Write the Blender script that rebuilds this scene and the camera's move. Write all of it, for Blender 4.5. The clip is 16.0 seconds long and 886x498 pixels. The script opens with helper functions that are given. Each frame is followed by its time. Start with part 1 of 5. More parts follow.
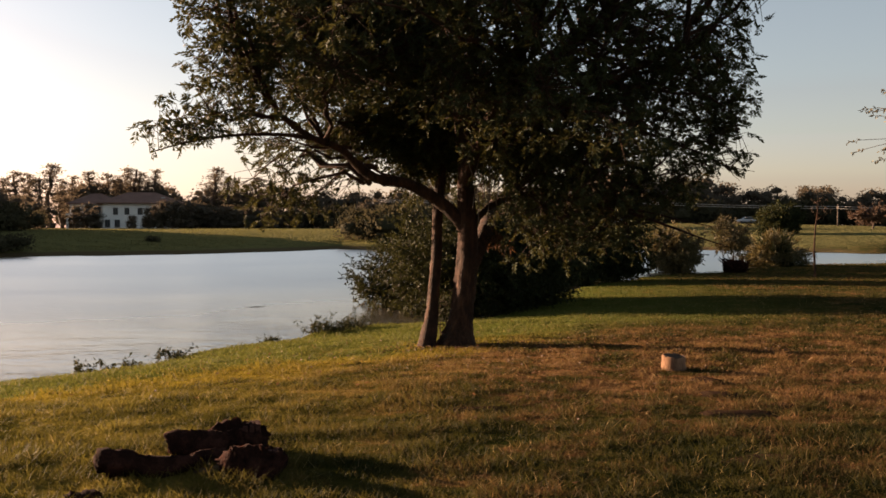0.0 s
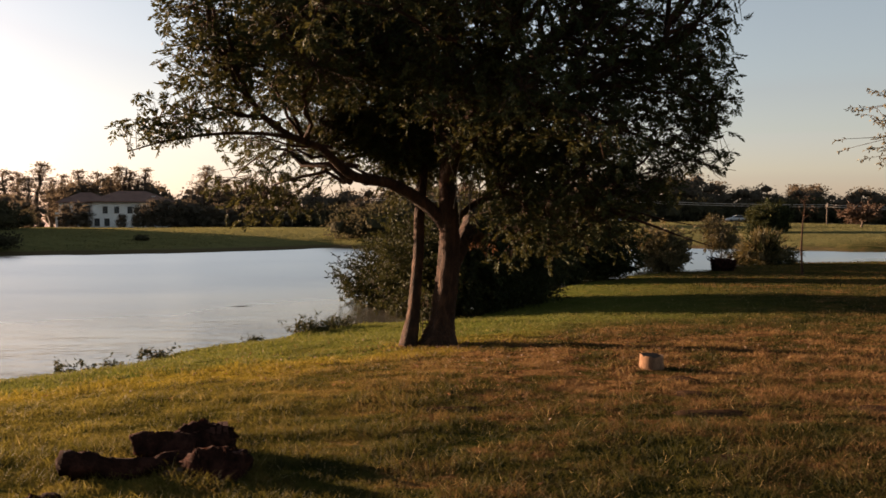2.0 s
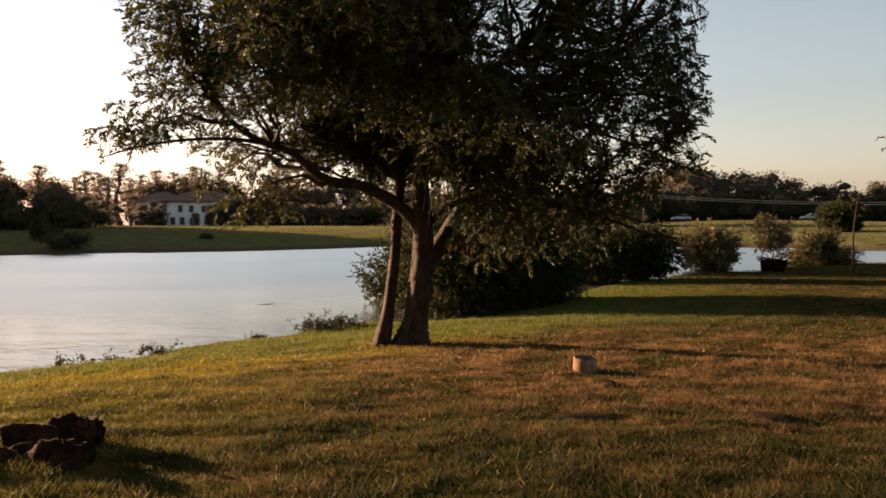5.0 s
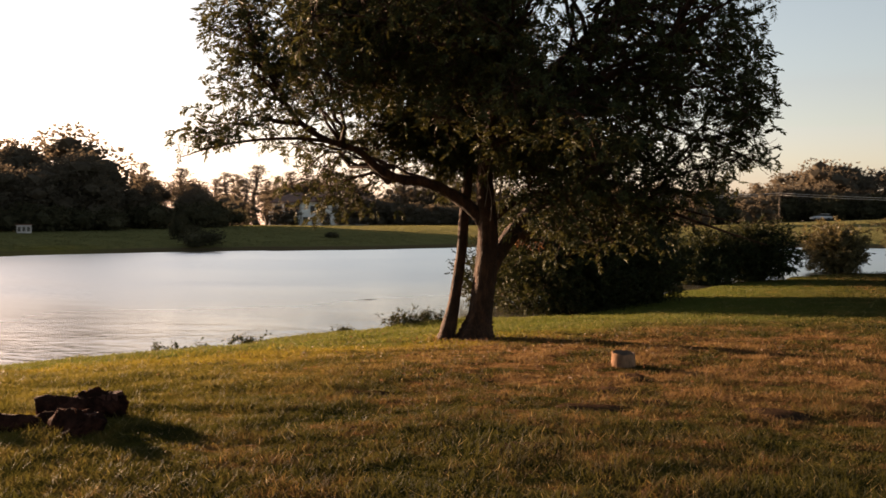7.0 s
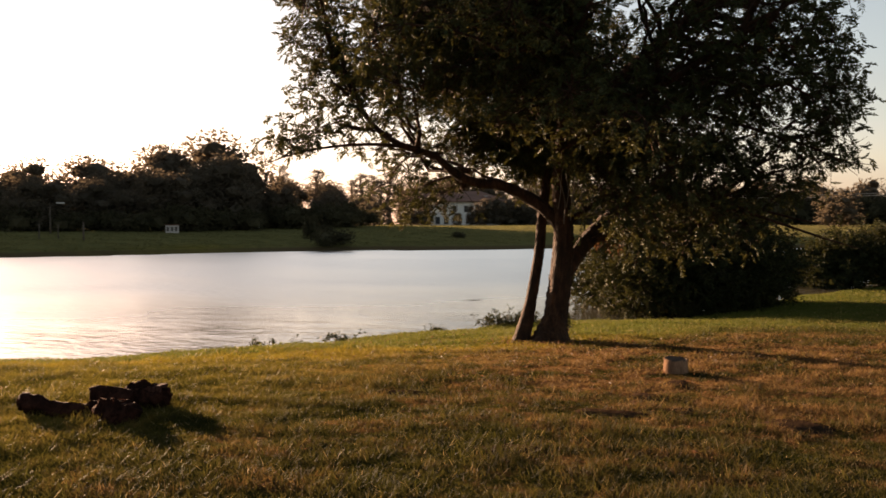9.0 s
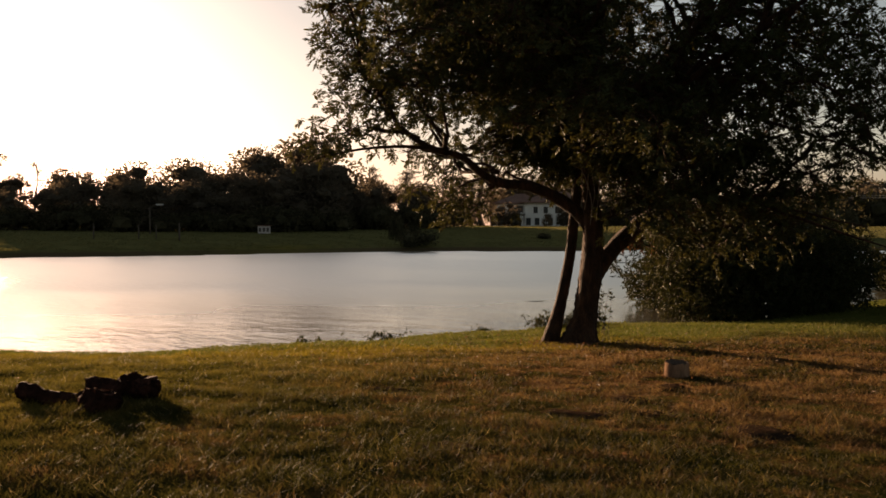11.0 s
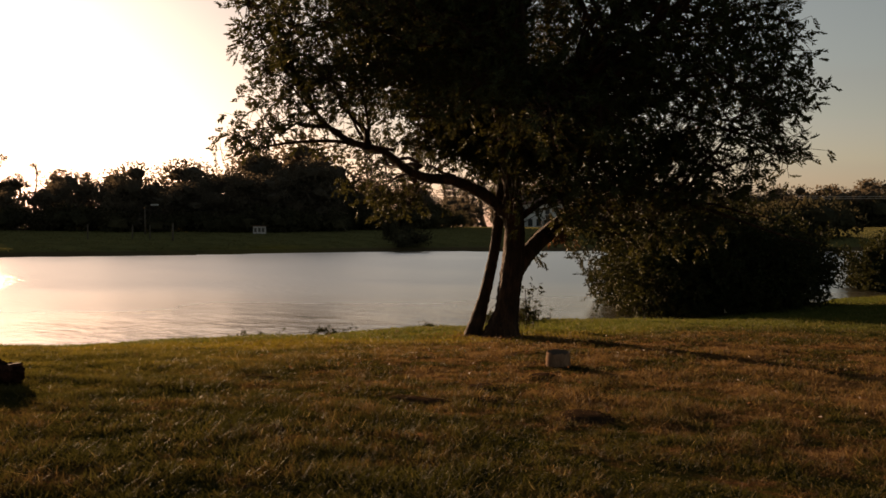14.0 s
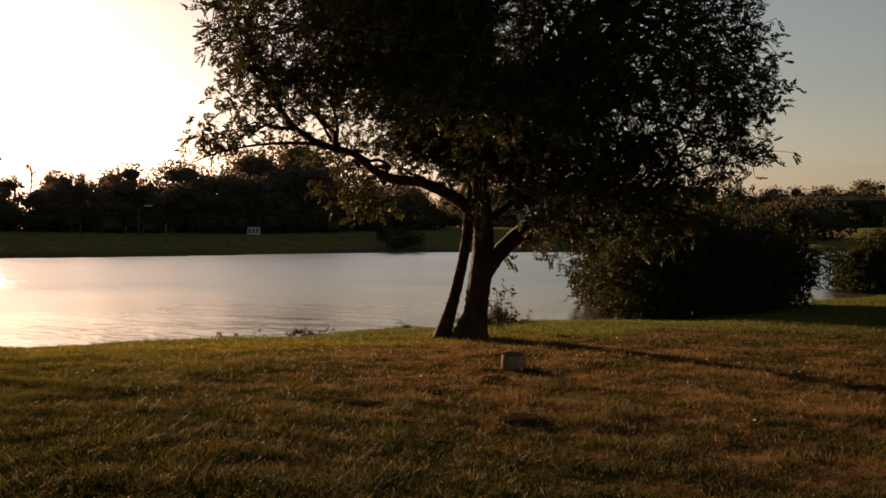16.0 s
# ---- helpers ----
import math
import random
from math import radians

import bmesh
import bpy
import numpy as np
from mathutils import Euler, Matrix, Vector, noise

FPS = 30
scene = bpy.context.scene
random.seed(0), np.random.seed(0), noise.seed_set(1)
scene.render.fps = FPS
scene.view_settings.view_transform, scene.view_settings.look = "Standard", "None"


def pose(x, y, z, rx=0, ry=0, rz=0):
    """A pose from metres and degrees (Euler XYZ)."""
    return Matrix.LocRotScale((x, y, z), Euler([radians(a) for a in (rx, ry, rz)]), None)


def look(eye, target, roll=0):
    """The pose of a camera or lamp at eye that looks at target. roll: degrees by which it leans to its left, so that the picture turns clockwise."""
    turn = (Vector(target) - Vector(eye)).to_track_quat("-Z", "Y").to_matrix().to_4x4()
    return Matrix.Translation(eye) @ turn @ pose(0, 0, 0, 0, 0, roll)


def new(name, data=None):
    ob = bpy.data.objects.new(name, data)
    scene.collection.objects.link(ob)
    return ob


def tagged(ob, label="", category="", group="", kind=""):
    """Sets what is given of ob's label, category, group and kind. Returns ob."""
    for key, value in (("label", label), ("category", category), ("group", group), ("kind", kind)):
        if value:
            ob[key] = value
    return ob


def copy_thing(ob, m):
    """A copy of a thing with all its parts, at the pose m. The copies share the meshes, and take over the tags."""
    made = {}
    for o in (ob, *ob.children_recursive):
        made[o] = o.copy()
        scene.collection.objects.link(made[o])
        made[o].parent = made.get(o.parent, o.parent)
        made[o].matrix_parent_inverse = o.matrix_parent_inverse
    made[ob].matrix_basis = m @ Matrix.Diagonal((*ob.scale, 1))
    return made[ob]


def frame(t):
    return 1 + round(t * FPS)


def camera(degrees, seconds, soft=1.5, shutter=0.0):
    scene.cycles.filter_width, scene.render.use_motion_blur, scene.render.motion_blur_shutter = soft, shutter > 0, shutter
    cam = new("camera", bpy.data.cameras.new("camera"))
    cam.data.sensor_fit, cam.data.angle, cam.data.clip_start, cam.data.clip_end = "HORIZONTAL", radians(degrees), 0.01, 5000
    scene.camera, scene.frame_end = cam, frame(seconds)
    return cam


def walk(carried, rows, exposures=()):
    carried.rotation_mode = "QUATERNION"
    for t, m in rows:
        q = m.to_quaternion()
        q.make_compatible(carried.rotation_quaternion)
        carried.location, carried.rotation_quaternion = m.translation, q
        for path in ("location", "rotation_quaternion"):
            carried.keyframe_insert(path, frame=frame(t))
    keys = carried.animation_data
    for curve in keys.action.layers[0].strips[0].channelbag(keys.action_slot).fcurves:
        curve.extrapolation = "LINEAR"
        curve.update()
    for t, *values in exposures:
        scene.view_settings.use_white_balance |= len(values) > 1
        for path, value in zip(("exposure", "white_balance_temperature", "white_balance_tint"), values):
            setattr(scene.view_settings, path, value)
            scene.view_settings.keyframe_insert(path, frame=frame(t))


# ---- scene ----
cam = camera(54.2, 16.0, 1.6, 0.5)
METRES, EYE, TILT, LEAN, TURN = 7.5, 1.7, -25.1, 0.9, 5.4
ROWS = [
    (0.0, 0.0, 0.0, 0.0, -0.35, 23.66, -0.8),
    (0.5, 0.0013, 0.007, 0.0063, -0.5, 23.58, -0.71),
    (1.0, 0.0018, 0.0076, 0.0063, -0.65, 23.58, -0.63),
    (1.5, 0.0066, 0.0059, 0.0048, -0.74, 23.58, -0.56),
    (2.0, 0.0233, 0.003, 0.0033, -0.83, 23.57, -0.53),
    (2.5, 0.0507, -0.0012, 0.002, -0.86, 23.55, -0.51),
    (3.0, 0.0854, -0.0059, 0.0014, -0.87, 23.53, -0.49),
    (5.5, 0.2973, -0.0264, 0.0038, 5.39, 23.23, -3.45),
    (6.0, 0.3369, -0.0281, 0.0001, 7.29, 23.1, -4.35),
    (6.5, 0.3745, -0.0283, -0.0047, 9.31, 22.93, -5.26),
    (7.0, 0.4111, -0.0284, -0.0068, 11.33, 22.74, -6.18),
    (7.5, 0.4473, -0.0294, -0.0039, 13.35, 22.47, -7.09),
    (8.0, 0.4839, -0.0282, -0.0001, 15.44, 22.2, -8.0),
    (8.5, 0.5196, -0.0251, 0.0038, 17.52, 21.88, -8.88),
    (9.0, 0.5546, -0.0198, 0.008, 19.6, 21.56, -9.75),
    (9.5, 0.5913, -0.0117, 0.0124, 21.7, 21.19, -10.62),
    (12.0, 0.7778, 0.053, 0.0443, 26.08, 20.41, -12.48),
    (12.5, 0.8109, 0.0684, 0.0476, 26.02, 20.42, -12.48),
    (13.0, 0.8391, 0.0822, 0.049, 25.99, 20.44, -12.44),
    (13.5, 0.8639, 0.0961, 0.0492, 25.95, 20.47, -12.43),
    (14.0, 0.8878, 0.1085, 0.054, 25.93, 20.5, -12.41),
    (14.5, 0.9072, 0.119, 0.0607, 25.9, 20.53, -12.38),
    (15.0, 0.9232, 0.1266, 0.066, 25.85, 20.55, -12.38),
    (15.5, 0.9378, 0.133, 0.0696, 25.88, 20.55, -12.4),
    (16.0, 0.9497, 0.1372, 0.0716, 25.84, 20.57, -12.37),
]
EXPOSURES = [(0.0, 2.3, 6900, 24), (3.2, 2.3, 6900, 24), (5.5, 2.5, 7000, 23), (9.7, 2.35, 7400, 23), (11.8, 1.3, 7700, 20), (16.0, 1.3, 7700, 20)]
walk(cam, [(t, pose(0, 0, EYE, TILT, LEAN, TURN) @ pose(METRES * x, METRES * y, METRES * z, 90 + pitch, roll, yaw)) for t, x, y, z, yaw, pitch, roll in ROWS], EXPOSURES)

# ---------------------------------------------------------------- light
SUN_AZ, SUN_EL = 65.5, 6.6          # degrees left of +y, degrees above the horizon
world = bpy.data.worlds.new("evening_sky")
scene.world = world
world.use_nodes = True
wn = world.node_tree.nodes
sky = wn.new("ShaderNodeTexSky")
sky.sky_type = "NISHITA"
sky.sun_disc = False
sky.sun_elevation = radians(SUN_EL)
sky.sun_rotation = radians(-SUN_AZ)
sky.air_density, sky.dust_density, sky.ozone_density = 1.0, 1.1, 1.6
wn["Background"].inputs["Strength"].default_value = 0.049
haze = wn.new("ShaderNodeHueSaturation")
haze.inputs["Saturation"].default_value = 0.68
haze.inputs["Hue"].default_value = 0.477
world.node_tree.links.new(sky.outputs["Color"], haze.inputs["Color"])
tint = wn.new("ShaderNodeMix")
tint.data_type, tint.blend_type = "RGBA", "MULTIPLY"
tint.inputs[0].default_value = 1.0
tint.inputs[7].default_value = (0.995, 0.99, 1.005, 1)
world.node_tree.links.new(haze.outputs["Color"], tint.inputs[6])
world.node_tree.links.new(tint.outputs[2], wn["Background"].inputs["Color"])

sun_data = bpy.data.lights.new("sun", "SUN")
sun_data.energy, sun_data.angle, sun_data.color = 5.8, radians(0.6), (1.0, 0.72, 0.46)
sun = new("sun", sun_data)
toward = Vector((-math.sin(radians(SUN_AZ)) * math.cos(radians(SUN_EL)), math.cos(radians(SUN_AZ)) * math.cos(radians(SUN_EL)), math.sin(radians(SUN_EL))))
sun.matrix_world = look(toward * 60, (0, 0, 0))

# ---------------------------------------------------------------- materials


def material(name, roughness=0.8, specular=0.3):
    m = bpy.data.materials.new(name)
    m.use_nodes = True
    b = m.node_tree.nodes["Principled BSDF"]
    b.inputs["Roughness"].default_value = roughness
    b.inputs["Specular IOR Level"].default_value = specular
    return m, m.node_tree.nodes, m.node_tree.links, b


def noise_node(n, l, scale, detail=4.0, rough=0.6, coords=None):
    t = n.new("ShaderNodeTexNoise")
    t.inputs["Scale"].default_value, t.inputs["Detail"].default_value, t.inputs["Roughness"].default_value = scale, detail, rough
    if coords:
        l.new(coords, t.inputs["Vector"])
    return t


def ramp(n, l, fac, stops):
    r = n.new("ShaderNodeValToRGB")
    while len(r.color_ramp.elements) < len(stops):
        r.color_ramp.elements.new(0.5)
    for e, (p, c) in zip(r.color_ramp.elements, stops):
        e.position, e.color = p, (*c, 1)
    l.new(fac, r.inputs["Fac"])
    return r


def mix_col(n, l, fac, a, b, mode="MIX"):
    m = n.new("ShaderNodeMix")
    m.data_type, m.blend_type = "RGBA", mode
    for sock, v in ((m.inputs[0], fac), (m.inputs[6], a), (m.inputs[7], b)):
        if isinstance(v, (int, float)):
            sock.default_value = v
        elif isinstance(v, tuple):
            sock.default_value = (*v, 1)
        else:
            l.new(v, sock)
    return m.outputs[2]


def maths(n, l, op, a, b=0.0, clamp=False):
    m = n.new("ShaderNodeMath")
    m.operation, m.use_clamp = op, clamp
    for sock, v in zip(m.inputs, (a, b)):
        if isinstance(v, (int, float)):
            sock.default_value = v
        else:
            l.new(v, sock)
    return m.outputs[0]


def bump(n, l, height, strength, distance, b):
    u = n.new("ShaderNodeBump")
    u.inputs["Strength"].default_value, u.inputs["Distance"].default_value = strength, distance
    l.new(height, u.inputs["Height"])
    l.new(u.outputs["Normal"], b.inputs["Normal"])


def rough_mat(name, stops, scale=6.0, rough=0.85, relief=0.02, fine=40.0, spec=0.25, stretch=(1, 1, 1)):
    """A mottled surface: colour from two scales of noise, relief from the finer."""
    m, n, l, b = material(name, rough, spec)
    co = n.new("ShaderNodeTexCoord")
    mp = n.new("ShaderNodeMapping")
    mp.inputs["Scale"].default_value = stretch
    l.new(co.outputs["Object"], mp.inputs["Vector"])
    big = noise_node(n, l, scale, 5, 0.6, mp.outputs["Vector"])
    small = noise_node(n, l, fine, 4, 0.7, mp.outputs["Vector"])
    f = maths(n, l, "ADD", maths(n, l, "MULTIPLY", big.outputs["Fac"], 0.65), maths(n, l, "MULTIPLY", small.outputs["Fac"], 0.35))
    r = ramp(n, l, f, stops)
    l.new(r.outputs["Color"], b.inputs["Base Color"])
    if relief:
        bump(n, l, f, 0.9, relief, b)
    return m


def leaf_mat(name, dark, mid, light, through_col, translucency=0.35, rough=0.5, patch=0.6, spec=0.3):
    """Leaves: every leaf its own tint, larger patches of lighter and darker growth, light shining through."""
    m, n, l, b = material(name, rough, spec)
    g = n.new("ShaderNodeNewGeometry")
    pn = noise_node(n, l, patch, 3, 0.6, g.outputs["Position"])
    f = maths(n, l, "ADD", maths(n, l, "MULTIPLY", g.outputs["Random Per Island"], 0.6), maths(n, l, "MULTIPLY", pn.outputs["Fac"], 0.45))
    r = ramp(n, l, f, [(0.15, dark), (0.55, mid), (0.92, light)])
    l.new(r.outputs["Color"], b.inputs["Base Color"])
    tr = n.new("ShaderNodeBsdfTranslucent")
    l.new(mix_col(n, l, 0.6, r.outputs["Color"], through_col), tr.inputs["Color"])
    mx = n.new("ShaderNodeMixShader")
    mx.inputs[0].default_value = translucency
    l.new(b.outputs[0], mx.inputs[1])
    l.new(tr.outputs[0], mx.inputs[2])
    l.new(mx.outputs[0], n["Material Output"].inputs["Surface"])
    return m


def turf_mat(name, blades, straws=False):
    """Lawn: green turf, drier and browner round the tree and stump, straw and bare spots. The blades take the same map."""
    m, n, l, b = material(name, 0.7 if blades else 1.0, 0.06 if blades else 0.0)
    g = n.new("ShaderNodeNewGeometry")
    pos = g.outputs["Position"]
    big = noise_node(n, l, 0.16, 4, 0.6, pos)
    med = noise_node(n, l, 1.2, 4, 0.6, pos)
    fine = noise_node(n, l, 4.5, 5, 0.72, pos)
    sep = n.new("ShaderNodeSeparateXYZ")
    l.new(pos, sep.inputs[0])
    # dry ground: a broad oval under and in front of the tree
    dx = maths(n, l, "DIVIDE", maths(n, l, "SUBTRACT", sep.outputs[0], 4.2), 9.4)
    dy = maths(n, l, "DIVIDE", maths(n, l, "SUBTRACT", sep.outputs[1], 12.3), 5.4)
    rr = maths(n, l, "ADD", maths(n, l, "MULTIPLY", dx, dx), maths(n, l, "MULTIPLY", dy, dy))
    oval = maths(n, l, "SUBTRACT", 1.15, rr, True)
    dry = maths(n, l, "ADD", maths(n, l, "MULTIPLY", oval, 0.38), maths(n, l, "ADD", maths(n, l, "MULTIPLY", med.outputs["Fac"], 2.1), -0.83))
    dry = maths(n, l, "ADD", dry, maths(n, l, "MULTIPLY", maths(n, l, "SUBTRACT", fine.outputs["Fac"], 0.22), 1.6))
    dry = maths(n, l, "ADD", dry, maths(n, l, "MULTIPLY", big.outputs["Fac"], 0.3))
    # lusher turf on the moist ground near the water, colour lifted for low sun
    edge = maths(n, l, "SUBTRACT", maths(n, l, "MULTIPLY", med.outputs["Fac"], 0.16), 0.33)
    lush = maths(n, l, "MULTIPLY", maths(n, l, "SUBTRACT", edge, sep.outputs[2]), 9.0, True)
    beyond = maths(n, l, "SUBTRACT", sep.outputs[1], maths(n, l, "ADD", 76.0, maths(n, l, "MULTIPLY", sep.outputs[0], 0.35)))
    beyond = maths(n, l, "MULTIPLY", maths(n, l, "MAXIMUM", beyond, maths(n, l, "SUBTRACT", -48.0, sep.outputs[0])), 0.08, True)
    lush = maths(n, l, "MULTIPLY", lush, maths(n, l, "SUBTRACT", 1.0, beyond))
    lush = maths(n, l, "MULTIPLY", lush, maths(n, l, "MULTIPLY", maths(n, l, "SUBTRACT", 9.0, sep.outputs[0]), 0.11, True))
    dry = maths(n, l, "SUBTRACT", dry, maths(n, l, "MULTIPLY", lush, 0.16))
    if blades:
        dry = maths(n, l, "ADD", dry, maths(n, l, "MULTIPLY", maths(n, l, "SUBTRACT", g.outputs["Random Per Island"], 0.5), 0.4))
    f = maths(n, l, "MULTIPLY", maths(n, l, "SUBTRACT", dry, 0.60), 1.25, True)
    k = 0.66 if blades else 0.8
    r = ramp(n, l, f, [(0.05, (0.018 * k, 0.022 * k, 0.006 * k)), (0.32, (0.047 * k, 0.042 * k, 0.012 * k)), (0.55, (0.068 * k, 0.046 * k, 0.016 * k)), (0.75, (0.12 * k, 0.057 * k, 0.024 * k)), (0.95, (0.22 * k, 0.122 * k, 0.052 * k))])
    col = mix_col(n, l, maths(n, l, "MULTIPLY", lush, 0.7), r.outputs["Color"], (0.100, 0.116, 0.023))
    # yellow-green open slope west of the tree, its colour brightened for the sun
    west = maths(n, l, "MULTIPLY", maths(n, l, "SUBTRACT", maths(n, l, "ADD", -0.9, maths(n, l, "MULTIPLY", big.outputs["Fac"], 1.6)), sep.outputs[0]), 0.3, True)
    west = maths(n, l, "MULTIPLY", west, maths(n, l, "MULTIPLY", maths(n, l, "SUBTRACT", 1.0, maths(n, l, "MULTIPLY", lush, 0.85)), maths(n, l, "ADD", maths(n, l, "SUBTRACT", fine.outputs["Fac"], 1.1), maths(n, l, "MULTIPLY", med.outputs["Fac"], 2.1)), True))
    col = mix_col(n, l, west, col, (0.165, 0.132, 0.022))
    # a yellow belt where the moist strip gives way to the dry slope
    belt = maths(n, l, "MULTIPLY", lush, maths(n, l, "MULTIPLY", maths(n, l, "SUBTRACT", 1.0, lush), 2.6), True)
    belt = maths(n, l, "MULTIPLY", belt, maths(n, l, "MULTIPLY", maths(n, l, "SUBTRACT", 1.0, sep.outputs[0]), 0.4, True))
    col = mix_col(n, l, maths(n, l, "MULTIPLY", belt, maths(n, l, "SUBTRACT", 1.0, beyond)), col, (0.24, 0.168, 0.018))
    # mown grass of the far bank, colour paled and dulled for the haze
    pale = mix_col(n, l, med.outputs["Fac"], (0.076, 0.08, 0.031), (0.135, 0.128, 0.058))
    col = mix_col(n, l, maths(n, l, "MULTIPLY", beyond, 0.8), col, pale)
    worn = maths(n, l, "MULTIPLY", beyond, maths(n, l, "MULTIPLY", maths(n, l, "SUBTRACT", maths(n, l, "ADD", maths(n, l, "MULTIPLY", med.outputs["Fac"], 0.3), -0.72), sep.outputs[2]), 8.0, True))
    col = mix_col(n, l, maths(n, l, "MULTIPLY", worn, 0.8), col, (0.075, 0.052, 0.032))
    # wet mud at and below the waterline
    mud = maths(n, l, "MULTIPLY", maths(n, l, "SUBTRACT", -0.975, sep.outputs[2]), 30.0, True)
    col = mix_col(n, l, mud, col, (0.05, 0.04, 0.026))
    l.new(col, b.inputs["Base Color"])
    if blades:
        if straws:
            straw = maths(n, l, "GREATER_THAN", g.outputs["Random Per Island"], 0.97)
            col = mix_col(n, l, maths(n, l, "MULTIPLY", straw, 0.5), col, (0.34, 0.25, 0.12))
            l.new(col, b.inputs["Base Color"])
        tr = n.new("ShaderNodeBsdfTranslucent")
        l.new(mix_col(n, l, 0.2, col, (0.15, 0.13, 0.03)), tr.inputs["Color"])
        mx = n.new("ShaderNodeMixShader")
        mx.inputs[0].default_value = 0.36
        l.new(b.outputs[0], mx.inputs[1])
        l.new(tr.outputs[0], mx.inputs[2])
        l.new(mx.outputs[0], n["Material Output"].inputs["Surface"])
    else:
        tuft = noise_node(n, l, 30.0, 4, 0.75, pos)
        h = maths(n, l, "ADD", maths(n, l, "MULTIPLY", med.outputs["Fac"], 0.6), maths(n, l, "MULTIPLY", tuft.outputs["Fac"], 0.5))
        bump(n, l, h, 1.0, 0.09, b)
    return m


def water_mat():
    m, n, l, b = material("lake_water", 1.0, 0.0)
    b.inputs["Base Color"].default_value = (0.07, 0.066, 0.052, 1)
    g = n.new("ShaderNodeNewGeometry")
    mp = n.new("ShaderNodeMapping")
    mp.inputs["Scale"].default_value = (0.5, 1.0, 1)
    mp.inputs["Rotation"].default_value = (0, 0, radians(-14))
    l.new(g.outputs["Position"], mp.inputs["Vector"])
    # patches of cat's-paw ripples on otherwise smooth water
    calm = noise_node(n, l, 0.13, 3, 0.55, mp.outputs["Vector"])
    patch = ramp(n, l, calm.outputs["Fac"], [(0.42, (0.15, 0.15, 0.15)), (0.62, (1, 1, 1))])
    small = noise_node(n, l, 3.4, 3, 0.5, mp.outputs["Vector"])
    wide = noise_node(n, l, 1.1, 2, 0.5, mp.outputs["Vector"])
    h = maths(n, l, "ADD", maths(n, l, "MULTIPLY", small.outputs["Fac"], patch.outputs["Color"]), maths(n, l, "MULTIPLY", wide.outputs["Fac"], 0.3))
    bump(n, l, h, 1.0, 0.07, b)
    # the breeze ruffles the open lake; the water is smoother in the lee of the near bank
    out = n.new("ShaderNodeVectorMath")
    out.operation = "DOT_PRODUCT"
    l.new(g.outputs["Position"], out.inputs[0])
    out.inputs[1].default_value = (-0.755, 0.655, 0)
    off = maths(n, l, "MULTIPLY", maths(n, l, "SUBTRACT", out.outputs["Value"], 19.0), 0.055, True)
    ruffle = maths(n, l, "ADD", off, maths(n, l, "MULTIPLY", maths(n, l, "SUBTRACT", calm.outputs["Fac"], 0.5), 0.8), True)
    gloss = n.new("ShaderNodeBsdfGlossy")
    gloss.distribution = "BECKMANN"
    gloss.inputs["Color"].default_value = (1.0, 0.975, 0.94, 1)
    l.new(maths(n, l, "ADD", maths(n, l, "MULTIPLY", ruffle, 0.22), 0.2), gloss.inputs["Roughness"])
    l.new(b.inputs["Normal"].links[0].from_socket, gloss.inputs["Normal"])
    fres = n.new("ShaderNodeFresnel")
    fres.inputs["IOR"].default_value = 2.0
    mx = n.new("ShaderNodeMixShader")
    l.new(fres.outputs[0], mx.inputs[0])
    l.new(b.outputs[0], mx.inputs[1])
    l.new(gloss.outputs[0], mx.inputs[2])
    l.new(mx.outputs[0], n["Material Output"].inputs["Surface"])
    return m


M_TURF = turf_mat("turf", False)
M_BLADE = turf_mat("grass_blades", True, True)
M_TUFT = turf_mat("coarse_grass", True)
M_WATER = water_mat()
M_BARK = rough_mat("bark", [(0.3, (0.006, 0.0035, 0.002)), (0.5, (0.026, 0.0125, 0.0065)), (0.74, (0.085, 0.040, 0.020))], 9, 0.95, 0.09, 38, 0.2, (1, 1, 0.3))
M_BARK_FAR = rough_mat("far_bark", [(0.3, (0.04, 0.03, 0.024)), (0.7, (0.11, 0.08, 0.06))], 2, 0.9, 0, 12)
M_LOG = rough_mat("rotting_bark", [(0.32, (0.005, 0.003, 0.0025)), (0.5, (0.020, 0.0085, 0.006)), (0.75, (0.06, 0.024, 0.016))], 9, 1.0, 0.05, 45, 0.03)
M_CRACK = rough_mat("cracked_heartwood", [(0.3, (0.02, 0.009, 0.007)), (0.7, (0.075, 0.033, 0.025))], 20, 0.95, 0.006, 60, 0.05)
M_CUT = rough_mat("weathered_cut_wood", [(0.32, (0.060, 0.033, 0.020)), (0.52, (0.15, 0.088, 0.054)), (0.74, (0.27, 0.165, 0.105))], 9, 0.95, 0.008, 70, 0.02, (1, 1, 0.25))
M_CUTTOP = rough_mat("dark_stump_top", [(0.3, (0.03, 0.02, 0.015)), (0.7, (0.09, 0.06, 0.042))], 12, 0.9, 0.01, 70)
M_LEAF = leaf_mat("tree_leaves", (0.014, 0.024, 0.010), (0.028, 0.037, 0.014), (0.050, 0.052, 0.018), (0.125, 0.105, 0.026), 0.14, 0.65, 0.5, 0.08)
M_DRYLEAF = leaf_mat("dry_leaves", (0.04, 0.02, 0.010), (0.08, 0.042, 0.02), (0.13, 0.075, 0.04), (0.18, 0.08, 0.03), 0.25, 0.7)
M_SHRUB = leaf_mat("shrub_leaves", (0.007, 0.012, 0.005), (0.017, 0.024, 0.009), (0.042, 0.044, 0.014), (0.07, 0.065, 0.016), 0.15, 0.65, 0.5, 0.06)
M_OLIVE = leaf_mat("olive_leaves", (0.03, 0.03, 0.012), (0.07, 0.06, 0.022), (0.14, 0.105, 0.04), (0.2, 0.14, 0.04), 0.25, 0.55, 0.5)
